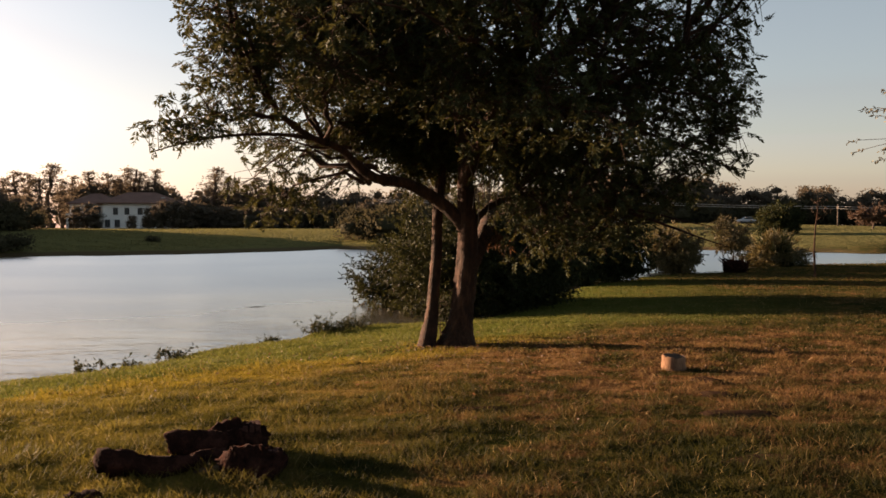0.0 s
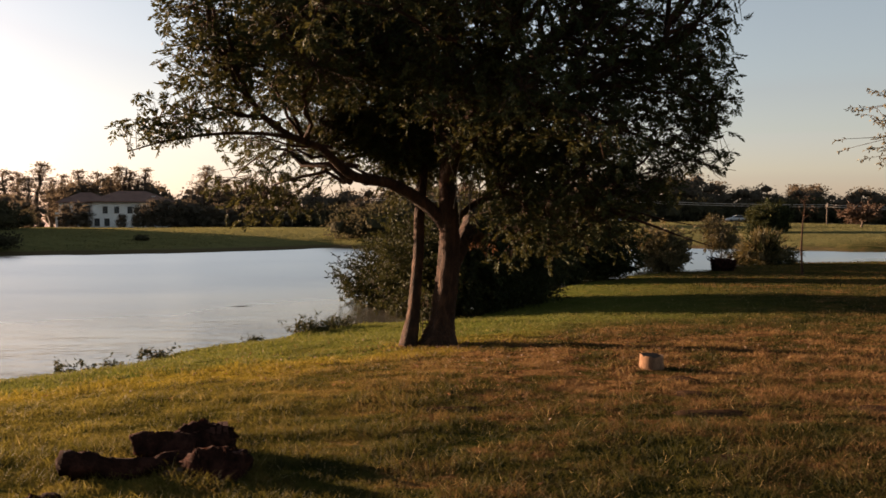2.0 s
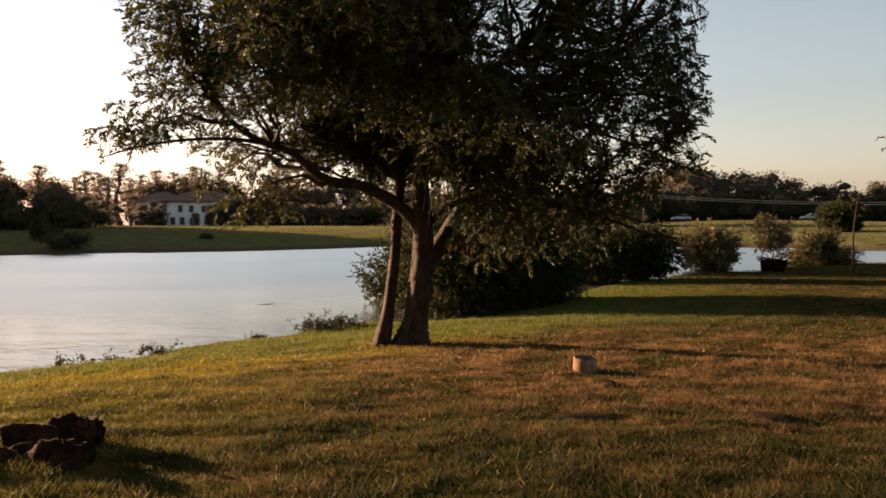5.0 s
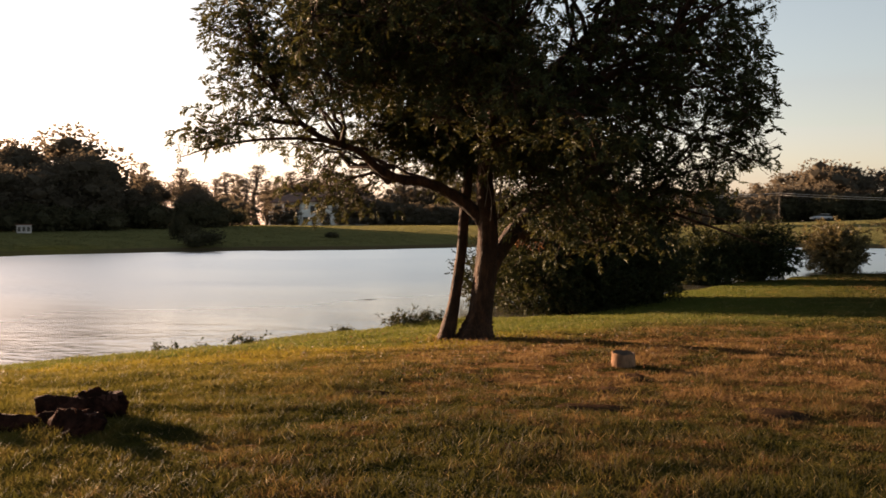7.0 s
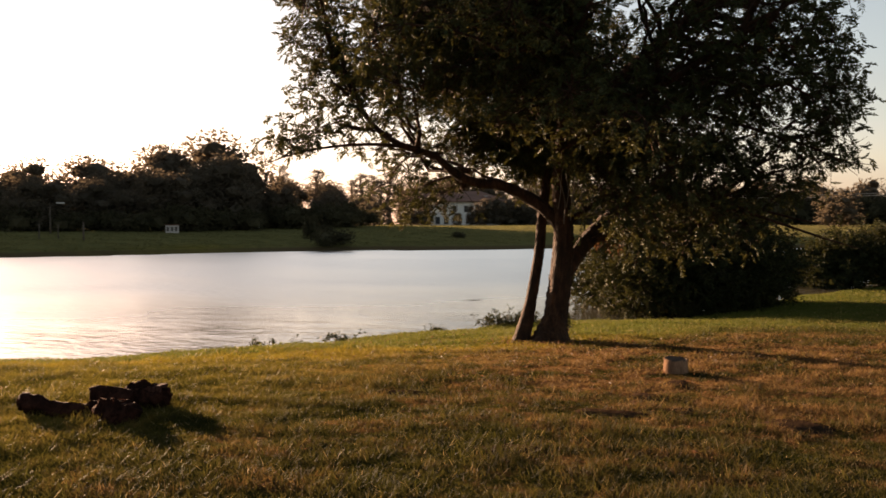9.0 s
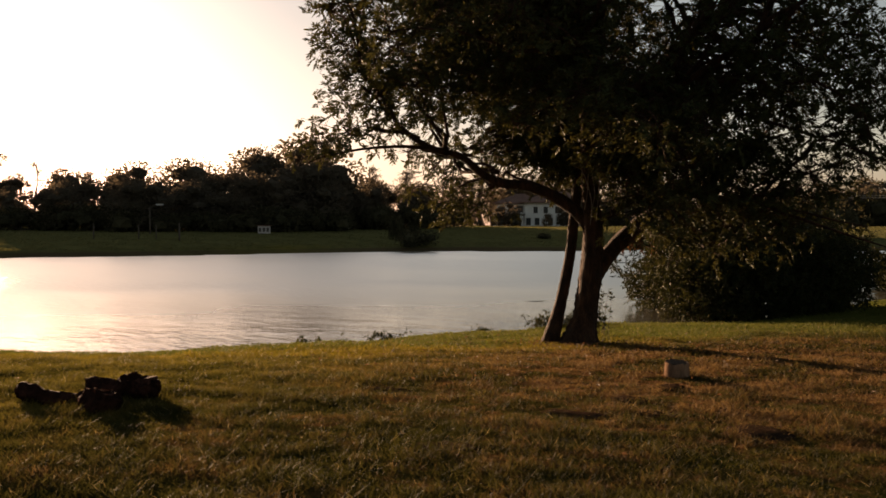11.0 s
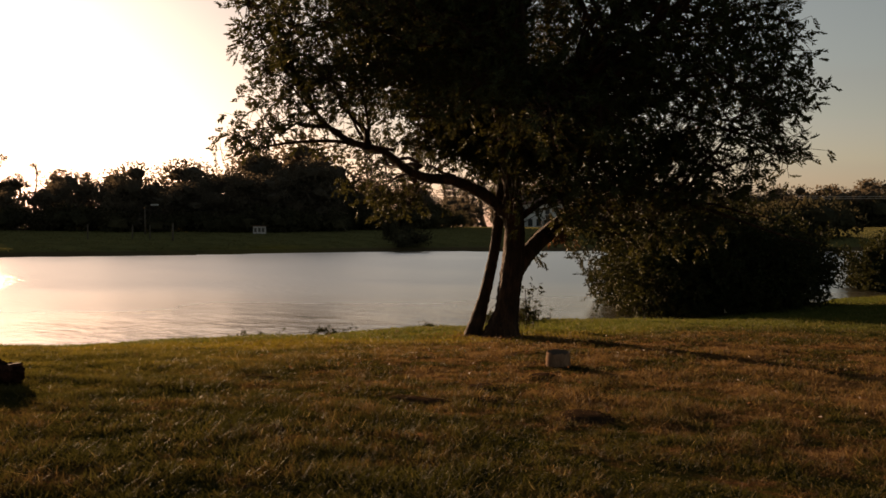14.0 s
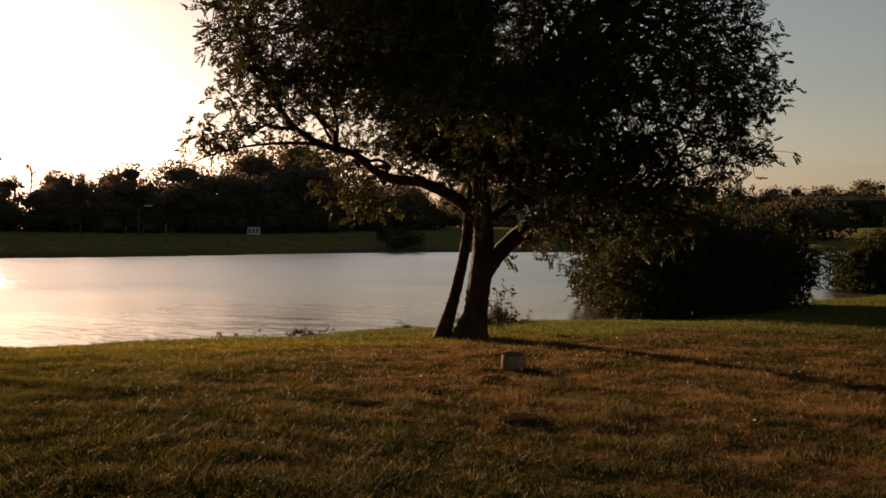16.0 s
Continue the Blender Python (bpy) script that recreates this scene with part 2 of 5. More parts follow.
M_PALE = leaf_mat("pale_dry_leaves", (0.045, 0.042, 0.026), (0.08, 0.074, 0.044), (0.125, 0.112, 0.068), (0.14, 0.11, 0.06), 0.25, 0.6, 0.5)
# leaf colour lifted to a pale brown that stands in for distance haze
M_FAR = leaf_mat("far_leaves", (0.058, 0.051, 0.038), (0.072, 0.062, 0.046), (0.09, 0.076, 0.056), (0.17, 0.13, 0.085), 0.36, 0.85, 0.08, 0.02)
M_UNDER = leaf_mat("undergrowth_leaves", (0.026, 0.026, 0.015), (0.042, 0.04, 0.023), (0.062, 0.056, 0.032), (0.09, 0.075, 0.04), 0.25, 0.8, 0.3, 0.02)
M_RUST = leaf_mat("russet_leaves", (0.04, 0.024, 0.015), (0.068, 0.040, 0.024), (0.10, 0.062, 0.036), (0.12, 0.07, 0.04), 0.2, 0.7)
M_PLASTER = rough_mat("white_plaster", [(0.3, (0.50, 0.49, 0.47)), (0.7, (0.66, 0.65, 0.62))], 0.6, 0.9, 0.004, 6)
M_ROOF = rough_mat("clay_roof", [(0.3, (0.10, 0.055, 0.042)), (0.7, (0.18, 0.10, 0.075))], 0.5, 0.85, 0.03, 5)
M_DARKGLASS, _n, _l, _b = material("window_glass", 0.25, 0.3)
_b.inputs["Base Color"].default_value = (0.02, 0.025, 0.03, 1)
M_FRAME = rough_mat("dark_window_frame", [(0.3, (0.05, 0.045, 0.04)), (0.7, (0.09, 0.08, 0.07))], 2, 0.6, 0, 20)
M_POST = rough_mat("weathered_post", [(0.3, (0.05, 0.04, 0.032)), (0.7, (0.11, 0.09, 0.07))], 4, 0.9, 0.004, 40)
M_CABLE = rough_mat("cable", [(0.3, (0.30, 0.28, 0.27)), (0.7, (0.42, 0.40, 0.38))], 2, 0.6, 0, 20)
M_CARPAINT = rough_mat("white_car_paint", [(0.3, (0.30, 0.30, 0.30)), (0.7, (0.36, 0.36, 0.36))], 2, 0.3, 0, 10, 0.5)
M_RUBBER = rough_mat("rubber", [(0.3, (0.02, 0.02, 0.02)), (0.7, (0.04, 0.04, 0.04))], 4, 0.8, 0, 20)
M_DIRT = rough_mat("reddish_dirt", [(0.3, (0.03, 0.016, 0.010)), (0.7, (0.10, 0.05, 0.032))], 9, 0.95, 0.02, 30)
M_HOLLOW = rough_mat("shaded_hollow", [(0.3, (0.010, 0.007, 0.005)), (0.7, (0.045, 0.027, 0.017))], 9, 1.0, 0.02, 40, 0.0)
M_ASPHALT = rough_mat("far_asphalt", [(0.3, (0.045, 0.045, 0.045)), (0.7, (0.07, 0.068, 0.065))], 0.5, 0.9, 0, 10)

# ---------------------------------------------------------------- mesh helpers


def mesh_part(name, verts, faces, mat, parent=None, label="", smooth=True):
    me = bpy.data.meshes.new(name)
    if isinstance(faces, np.ndarray):
        nf, k = faces.shape
        me.vertices.add(len(verts))
        me.vertices.foreach_set("co", np.asarray(verts, dtype=np.float32).ravel())
        me.loops.add(nf * k)
        me.loops.foreach_set("vertex_index", faces.astype(np.int32).ravel())
        me.polygons.add(nf)
        me.polygons.foreach_set("loop_start", np.arange(0, nf * k, k, dtype=np.int32))
        me.update(calc_edges=True)
    else:
        me.from_pydata([tuple(v) for v in verts], [], faces)
    me.polygons.foreach_set("use_smooth", np.full(len(me.polygons), smooth))
    me.materials.append(mat)
    ob = new(name, me)
    if parent is not None:
        ob.parent = parent
    if label:
        ob["label"] = label
    return ob


def part(name, bm, mat, parent=None, label="", smooth=False):
    me = bpy.data.meshes.new(name)
    bm.to_mesh(me)
    bm.free()
    me.polygons.foreach_set("use_smooth", np.full(len(me.polygons), smooth))
    me.materials.append(mat)
    ob = new(name, me)
    if parent is not None:
        ob.parent = parent
    if label:
        ob["label"] = label
    return ob


def thing(name, x, y, z, label, category, group="", turn=0.0):
    ob = new(name)
    ob.empty_display_size = 0.2
    ob.matrix_world = pose(x, y, z, 0, 0, turn)
    return tagged(ob, label, category, group)


def box(bm, x0, y0, z0, x1, y1, z1, bevel=0.0):
    vs = [bm.verts.new((x, y, z)) for z in (z0, z1) for x, y in ((x0, y0), (x1, y0), (x1, y1), (x0, y1))]
    fs = [bm.faces.new([vs[i] for i in q]) for q in ((3, 2, 1, 0), (4, 5, 6, 7), (0, 1, 5, 4), (1, 2, 6, 5), (2, 3, 7, 6), (3, 0, 4, 7))]
    if bevel:
        bmesh.ops.bevel(bm, geom=list({e for f in fs for e in f.edges}), offset=bevel, segments=2, affect="EDGES")


def spline(pts, n):
    """Points on a smooth curve through pts (rows of any width)."""
    p = np.asarray(pts, dtype=float)
    p = np.vstack([2 * p[0] - p[1], p, 2 * p[-1] - p[-2]])
    out = []
    for i in range(1, len(p) - 2):
        for t in np.linspace(0, 1, n, endpoint=False):
            a, b, c, d = p[i - 1:i + 3]
            out.append(0.5 * (2 * b + (c - a) * t + (2 * a - 5 * b + 4 * c - d) * t * t + (3 * b - a - 3 * c + d) * t ** 3))
    out.append(p[-2])
    return np.array(out)


def tube(path, seg=8, rough=0.0, rng=None, ridges=0.0):
    """Vertices and quads of a tapering tube along rows of x, y, z, radius, closed at its ends by small caps."""
    P = np.asarray(path, dtype=float)
    c, r = P[:, :3], P[:, 3]
    t = np.gradient(c, axis=0)
    t /= np.linalg.norm(t, axis=1)[:, None] + 1e-9
    ref = np.array([0.0, 0.0, 1.0]) if abs(t[:, 2]).mean() < 0.8 else np.array([0.0, 1.0, 0.0])
    u = np.cross(t, ref)
    u /= np.linalg.norm(u, axis=1)[:, None] + 1e-9
    v = np.cross(t, u)
    a = np.linspace(0, 2 * np.pi, seg, endpoint=False)
    rad = np.repeat(r[:, None], seg, 1)
    if rough and rng is not None:
        rad = rad * (1 + rough * rng.normal(size=rad.shape)) * (1 + ridges * np.sin(a * 5 + 1.3)[None, :] + 0.6 * ridges * np.sin(a * 9)[None, :])
    V = c[:, None, :] + rad[:, :, None] * (np.cos(a)[None, :, None] * u[:, None, :] + np.sin(a)[None, :, None] * v[:, None, :])
    m = len(c)
    i = np.arange(m - 1)[:, None] * seg
    j = np.arange(seg)[None, :]
    k = (j + 1) % seg
    F = np.stack([i + j, i + k, i + seg + k, i + seg + j], -1).reshape(-1, 4)
    V = np.vstack([V.reshape(-1, 3), c[:1], c[-1:]])
    lo, hi = np.full(seg, m * seg), np.full(seg, m * seg + 1)
    F = np.vstack([F, np.stack([lo, k[0], j[0], lo], -1), np.stack([hi, (m - 1) * seg + j[0], (m - 1) * seg + k[0], hi], -1)])
    return V, F


def join(parts):
    """Many (vertices, quads) as one."""
    V, F, o = [], [], 0
    for v, f in parts:
        V.append(v)
        F.append(f + o)
        o += len(v)
    return np.vstack(V), np.vstack(F)


def clean_quads(F):
    """Quads as a list in which a repeated corner is dropped."""
    return [list(dict.fromkeys(q)) for q in F.tolist()]


def leaf_blades(centres, ways, length, width, rng, fold=0.25, jitter=0.35):
    """Pointed, folded leaves: one at each centre, along each way."""
    n = len(centres)
    d = ways / (np.linalg.norm(ways, axis=1)[:, None] + 1e-9)
    side = np.cross(d, rng.normal(size=(n, 3)))
    side /= np.linalg.norm(side, axis=1)[:, None] + 1e-9
    up = np.cross(side, d)
    L = length * (1 + jitter * (rng.random(n) * 2 - 1))[:, None]
    W = width * (1 + jitter * (rng.random(n) * 2 - 1))[:, None]
    a = centres
    tip = centres + d * L - up * L * 0.12
    mid = centres + d * L * 0.45
    l_ = mid + side * W * 0.5 + up * W * fold
    r_ = mid - side * W * 0.5 + up * W * fold
    V = np.stack([a, r_, tip, l_], 1).reshape(-1, 3)
    F = np.arange(4 * n).reshape(n, 4)
    return V, F


def sprays(points, outward, rng, per=12, twig=0.4, length=0.13, width=0.04, droop=0.35, spread=0.9, first=0.05):
    """Twig ends: at each point a short twig with leaves set along both its sides. Returns leaves and twig lines."""
    n = len(points)
    d = outward + rng.normal(size=(n, 3)) * 0.6 + np.array([0, 0, -droop])
    d /= np.linalg.norm(d, axis=1)[:, None] + 1e-9
    t = np.tile(np.linspace(first, 1.0, per), n)
    base = np.repeat(points, per, 0) + np.repeat(d, per, 0) * (t * twig)[:, None]
    sidew = rng.normal(size=(n * per, 3))
    w = np.repeat(d, per, 0) * 0.8 + sidew * spread + np.array([0, 0, -droop])
    return leaf_blades(base, w, length, width, rng), (points, points + d * twig)


def pinnate(points, outward, rng, each=2, pairs=5, rachis=0.26, length=0.095, width=0.029, droop=0.35):
    """Compound leaves: at each point a few drooping leaf stalks with paired narrow leaflets. Returns leaflets and stalk lines."""
    p = np.repeat(points, each, 0)
    n = len(p)
    d = np.repeat(outward, each, 0) * 0.25 + rng.normal(size=(n, 3)) * 0.75 + np.array([0, 0, -droop])
    d /= np.linalg.norm(d, axis=1)[:, None] + 1e-9
    s = np.cross(d, np.array([0, 0, 1.0]) + rng.normal(size=(n, 3)) * 0.45)
    s /= np.linalg.norm(s, axis=1)[:, None] + 1e-9
    R = rachis * (0.7 + 0.6 * rng.random(n))
    down = np.array([0, 0, -1.0])
    V, o = [], 0
    sets = [(t, sd) for t in np.linspace(0.3, 0.92, pairs) for sd in (-1, 1)] + [(1.0, 0)]
    for t, sd in sets:
        at = p + d * (R * t)[:, None] + down * (R * 0.22 * t * t)[:, None]
        way = d * (0.75 if sd else 1.0) + s * sd * 0.85 + down * 0.12 + rng.normal(size=(n, 3)) * 0.16
        V.append(leaf_blades(at, way, length * (1.0 - 0.25 * abs(t - 0.62)), width, rng, 0.2, 0.3)[0])
    V = np.vstack(V)
    end = p + d * R[:, None] + down * (R * 0.22)[:, None]
    return (V, np.arange(len(V)).reshape(-1, 4)), (p, end)


def thin_lines(a, b, r0, r1):
    """Three-sided twigs from points a to points b."""
    n = len(a)
    d = b - a
    d = d / (np.linalg.norm(d, axis=1)[:, None] + 1e-9)
    u = np.cross(d, np.array([0.31, 0.52, 0.8]))
    u /= np.linalg.norm(u, axis=1)[:, None] + 1e-9
    v = np.cross(d, u)
    rings = []
    for p, r in ((a, r0), (b, r1)):
        for k in range(3):
            ang = 2 * np.pi * k / 3
            rings.append(p + r * (np.cos(ang) * u + np.sin(ang) * v))
    V = np.stack(rings, 1).reshape(-1, 3)
    o = (np.arange(n) * 6)[:, None]
    F = np.concatenate([o + np.array([[k, (k + 1) % 3, 3 + (k + 1) % 3, 3 + k]]) for k in range(3)], 0)
    return V, F


# ---------------------------------------------------------------- lie of the land
NEAR = np.array([(-60, -16), (-36, -6), (-22, 3), (-15, 8.7), (-12.2, 11.3), (-10.1, 13.0), (-9.0, 14.3), (-7.4, 16.9), (-5.7, 20.0), (-4.9, 22.2), (-3.7, 23.6), (-2.2, 24.5), (-1.2, 25.6), (-0.7, 27.6), (-0.4, 30.0), (0.8, 34.5), (3.4, 41.5), (7.8, 50.5), (12.0, 54.0), (17.5, 63.5), (26.0, 66.5), (45, 70), (70, 72)], dtype=float)
FAR = np.array([(78, 80), (60, 86), (35.3, 91), (21, 104), (4, 108), (-9.5, 101), (-23, 103), (-29.5, 91.5), (-36, 82.5), (-47.5, 73.5), (-54.5, 61), (-57.5, 53), (-64, 44), (-72, 24), (-76, 4), (-70, -14)], dtype=float)
LAKE = np.vstack([NEAR, FAR])
WATER_Z = -1.0


def poly_distance(x, y, pts, closed):
    best = np.full(x.shape, 1e9)
    for i in range(len(pts) - (0 if closed else 1)):
        a, b = pts[i], pts[(i + 1) % len(pts)]
        ab = b - a
        t = np.clip(((x - a[0]) * ab[0] + (y - a[1]) * ab[1]) / (ab @ ab), 0, 1)
        best = np.minimum(best, np.hypot(x - a[0] - t * ab[0], y - a[1] - t * ab[1]))
    return best


def lake_depth(x, y):
    """Distance from the shore, positive on land."""
    inside = np.zeros(x.shape, dtype=bool)
    for i in range(len(LAKE)):
        (x0, y0), (x1, y1) = LAKE[i], LAKE[(i + 1) % len(LAKE)]
        if y0 != y1:
            inside ^= ((y0 > y) != (y1 > y)) & (x < (x1 - x0) * (y - y0) / (y1 - y0) + x0)
    d = poly_distance(x, y, LAKE, True)
    return np.where(inside, -d, d)


def smooth01(t):
    t = np.clip(t, 0, 1)
    return t * t * (3 - 2 * t)


def ground_z(x, y):
    x, y = np.asarray(x, dtype=float), np.asarray(y, dtype=float)
    wob = 0.25 * np.sin(x * 0.9 + 1.1 * np.sin(y * 0.7)) + 0.2 * np.sin(y * 1.3 + x * 0.4)
    d = lake_depth(x, y)
    dn, df = poly_distance(x, y, NEAR, False), poly_distance(x, y, FAR, False)
    w = smooth01((dn / (dn + df + 1e-6) - 0.35) / 0.3)
    d = d + wob * smooth01((40 - np.abs(d)) / 40) * (1 + 2 * w)
    top = np.clip(0.06 - 0.0235 * (y - 5), -0.93, 0.08)
    near = WATER_Z - 0.02 + (top + 1.02) * (1 - np.exp(-(np.maximum(d, 0) / 5.0) ** 1.25)) + 0.06 * smooth01(d / 0.35)
    far = WATER_Z + 0.4 * smooth01(d / 1.2) + 2.15 * (1 - np.exp(-np.maximum(d, 0) / 24)) + 1.7 * smooth01((x + 5) / 40) * smooth01((y - 100) / 110)
    land = near * (1 - w) + far * w
    bed = WATER_Z - 0.02 - np.minimum(np.maximum(-d, 0) * 0.25, 2.5)
    rolls = 0.4 * (0.016 * np.sin(x * 5.3 + 1.7 * np.sin(y * 2.9)) * np.sin(y * 6.1 + 1.4 * np.sin(x * 3.3)) + 0.02 * np.sin(x * 2.1 + 1.9 * np.sin(y * 1.3) + 0.6) * np.sin(y * 3.2 + 1.2 * np.sin(x * 1.1)) + 0.035 * np.sin(x * 0.8 + 0.5 * np.sin(y * 0.9)) * np.sin(y * 1.1 + 0.4) + 0.015 * np.sin(x * 2.3 + y * 1.7) * np.sin(y * 2.9 - x))
    return np.where(d > 0, land + rolls * smooth01(d / 3), bed)


_LATTICE = np.random.default_rng(5).random((256, 256))


def field(x, y, size):
    """Smooth random field of 0 to 1 with spots of the given size in metres."""
    u, v = x / size, y / size
    i, j = np.floor(u).astype(int), np.floor(v).astype(int)
    a, b = smooth01(u - i), smooth01(v - j)
    q = _LATTICE
    return (q[i % 256, j % 256] * (1 - a) + q[(i + 1) % 256, j % 256] * a) * (1 - b) + (q[i % 256, (j + 1) % 256] * (1 - a) + q[(i + 1) % 256, (j + 1) % 256] * a) * b


def gz(x, y):
    return float(ground_z(np.array([x]), np.array([y]))[0])


def spaced(lo, hi, step, grow, reach):
    core = np.arange(lo, hi + step / 2, step)
    out, s, p = [], step, 0.0
    while p < reach:
        s *= grow
        p += s
        out.append(p)
    out = np.array(out)
    return np.concatenate([lo - out[::-1], core, hi + out])


gx, gy = spaced(-11, 11, 0.22, 1.065, 2600), spaced(4.6, 22, 0.22, 1.065, 2600)
GX, GY = np.meshgrid(gx, gy)
GZ = ground_z(GX, GY)
nx, ny = len(gx), len(gy)
ii = (np.arange(ny - 1)[:, None] * nx + np.arange(nx - 1)[None, :]).ravel()
ground = mesh_part("ground", np.stack([GX, GY, GZ], -1).reshape(-1, 3), np.stack([ii, ii + 1, ii + nx + 1, ii + nx], -1), M_TURF)
tagged(ground, "gently sloping lawn of green and dry brown grass beside the lake", "lawn", kind="structure")

bm = bmesh.new()
bm.faces.new([bm.verts.new((x, y, WATER_Z)) for x, y in ((-82, -18), (84, -18), (84, 114), (-82, 114))])
water = part("water", bm, M_WATER)
tagged(water, "calm lake water with fine ripples reflecting the evening sky", "lake", kind="structure")

# ---------------------------------------------------------------- the big tree by the shore


def nearest(p, pool):
    return pool[np.argmin(((pool[:, :3] - p) ** 2).sum(1))]


def wander(a, b, r0, r1, rng, n=7, sag=0.0, wild=0.12):
    """A slightly crooked branch from a to b, as rows of x, y, z, radius."""
    t = np.linspace(0, 1, n)[:, None]
    c = a + (b - a) * t
    size = np.linalg.norm(b - a)
    off = np.cumsum(rng.normal(size=(n, 3)), 0) * wild * size / n
    off -= t * off[-1]
    c = c + off + np.array([0, 0, 1.0]) * (np.sin(np.pi * t) * sag * size)
    return np.hstack([c, r0 + (r1 - r0) * t ** 0.8])


def limb_mesh(name, rows, tree, n=8, seg=14, rough=0.035, ridges=0.05, label="", mat=None):
    rng = np.random.default_rng(len(rows) * 7 + int(abs(rows[0][0]) * 100))
    V, F = tube(spline(rows, n), seg, rough, rng, ridges)
    return mesh_part(name, V, clean_quads(F), mat or M_BARK, tree, label)


def big_tree(x, y):
    """Twin-stemmed broadleaf tree with a low spreading crown; coordinates are kept relative to its base."""
    rng = np.random.default_rng(11)
    z = gz(x, y)
    o = np.array([x, y, z])
    tree = thing("broadleaf_tree", x, y, z, "large spreading broadleaf tree with two trunks and dense dark leaves", "tree")

    def rel(rows):
        return [(a - o[0], b - o[1], c - o[2], r) for a, b, c, r in rows]

    trunk = [(-1.16, 14.78, -0.55, 0.46), (-1.15, 14.82, -0.28, 0.32), (-1.1, 14.88, 0.05, 0.215), (-1.05, 14.92, 0.5, 0.195), (-1.0, 14.95, 1.0, 0.185), (-0.98, 14.98, 1.5, 0.17), (-1.0, 14.97, 1.9, 0.16), (-1.02, 14.92, 2.6, 0.13), (-1.0, 14.95, 3.8, 0.115), (-0.9, 15.0, 5.0, 0.095), (-0.95, 15.05, 6.6, 0.07), (-0.8, 15.0, 8.3, 0.03)]
    second = [(-1.70, 14.62, -0.55, 0.21), (-1.66, 14.70, -0.28, 0.155), (-1.61, 14.88, 0.15, 0.115), (-1.59, 15.1, 0.65, 0.1), (-1.56, 15.3, 1.3, 0.095), (-1.56, 15.42, 1.85, 0.092), (-1.5, 15.55, 2.8, 0.085), (-1.45, 15.8, 4.2, 0.065), (-1.7, 16.2, 5.8, 0.045), (-2.0, 16.4, 7.2, 0.02)]
    left = [(-0.97, 14.97, 1.4, 0.115), (-1.12, 14.97, 1.8, 0.118), (-1.5, 14.85, 2.16, 0.108), (-1.95, 14.55, 2.42, 0.092), (-2.42, 14.25, 2.5, 0.082), (-2.68, 14.0, 2.66, 0.072), (-2.95, 13.75, 2.95, 0.06), (-3.35, 13.3, 3.12, 0.052), (-3.75, 13.05, 3.45, 0.043), (-4.0, 12.85, 3.95, 0.034), (-4.3, 12.6, 4.6, 0.025)]
    low = [(-3.3, 13.35, 3.09, 0.036), (-3.75, 13.0, 3.12, 0.028), (-4.4, 12.7, 3.08, 0.022), (-5.0, 12.45, 2.96, 0.016), (-5.5, 12.3, 2.8, 0.007)]
    right = [(-1.04, 14.98, 0.5, 0.10), (-0.98, 15.15, 0.9, 0.14), (-0.84, 15.58, 1.32, 0.15), (-0.72, 16.4, 1.72, 0.145), (-0.74, 17.4, 1.98, 0.128), (-0.6, 18.4, 2.25, 0.1), (0.1, 19.0, 2.8, 0.07), (1.0, 19.1, 3.6, 0.03)]
    front = [(-1.06, 14.93, 2.4, 0.12), (-0.8, 14.3, 3.0, 0.1), (-0.4, 13.3, 3.7, 0.075), (0.1, 12.2, 4.4, 0.045), (0.4, 11.2, 5.0, 0.02)]
    back = [(-1.04, 15.0, 2.6, 0.11), (-1.2, 16.0, 3.3, 0.09), (-1.3, 17.4, 4.2, 0.06), (-1.6, 18.8, 5.0, 0.025)]
    high_l = [(-1.0, 14.95, 3.6, 0.1), (-1.8, 14.8, 4.6, 0.08), (-2.9, 14.7, 5.7, 0.055), (-3.9, 14.5, 6.8, 0.025)]
    high_r = [(-0.98, 14.95, 3.2, 0.11), (-0.2, 14.9, 4.0, 0.09), (0.9, 14.8, 4.9, 0.07), (2.1, 14.9, 5.7, 0.045), (3.2, 15.0, 6.5, 0.02)]
    frt_r = [(-0.8, 14.3, 3.0, 0.08), (0.3, 13.7, 3.5, 0.065), (1.5, 13.3, 4.0, 0.045), (2.7, 13.0, 4.6, 0.02)]
    droop = [(-0.98, 15.0, 1.7, 0.06), (-0.5, 15.5, 2.15, 0.055), (0.3, 15.93, 2.32, 0.05), (1.2, 16.1, 2.12, 0.038), (2.0, 16.1, 1.93, 0.03), (2.6, 16.1, 1.72, 0.023), (3.2, 16.2, 1.5, 0.016), (3.75, 16.3, 1.32, 0.007)]
    fork = [(1.6, 16.1, 2.03, 0.028), (2.2, 16.0, 1.98, 0.022), (2.8, 16.0, 1.82, 0.015), (3.3, 15.9, 1.72, 0.007)]
    bare = [(1.4, 15.2, 3.6, 0.032), (2.64, 15.4, 3.13, 0.023), (3.05, 15.4, 2.97, 0.017), (3.5, 15.42, 2.75, 0.011), (3.95, 15.45, 2.66, 0.004)]
    limb_mesh("branch", rel(bare), tree, 5, 8, 0.02, 0.0, "bare grey twig without leaves")
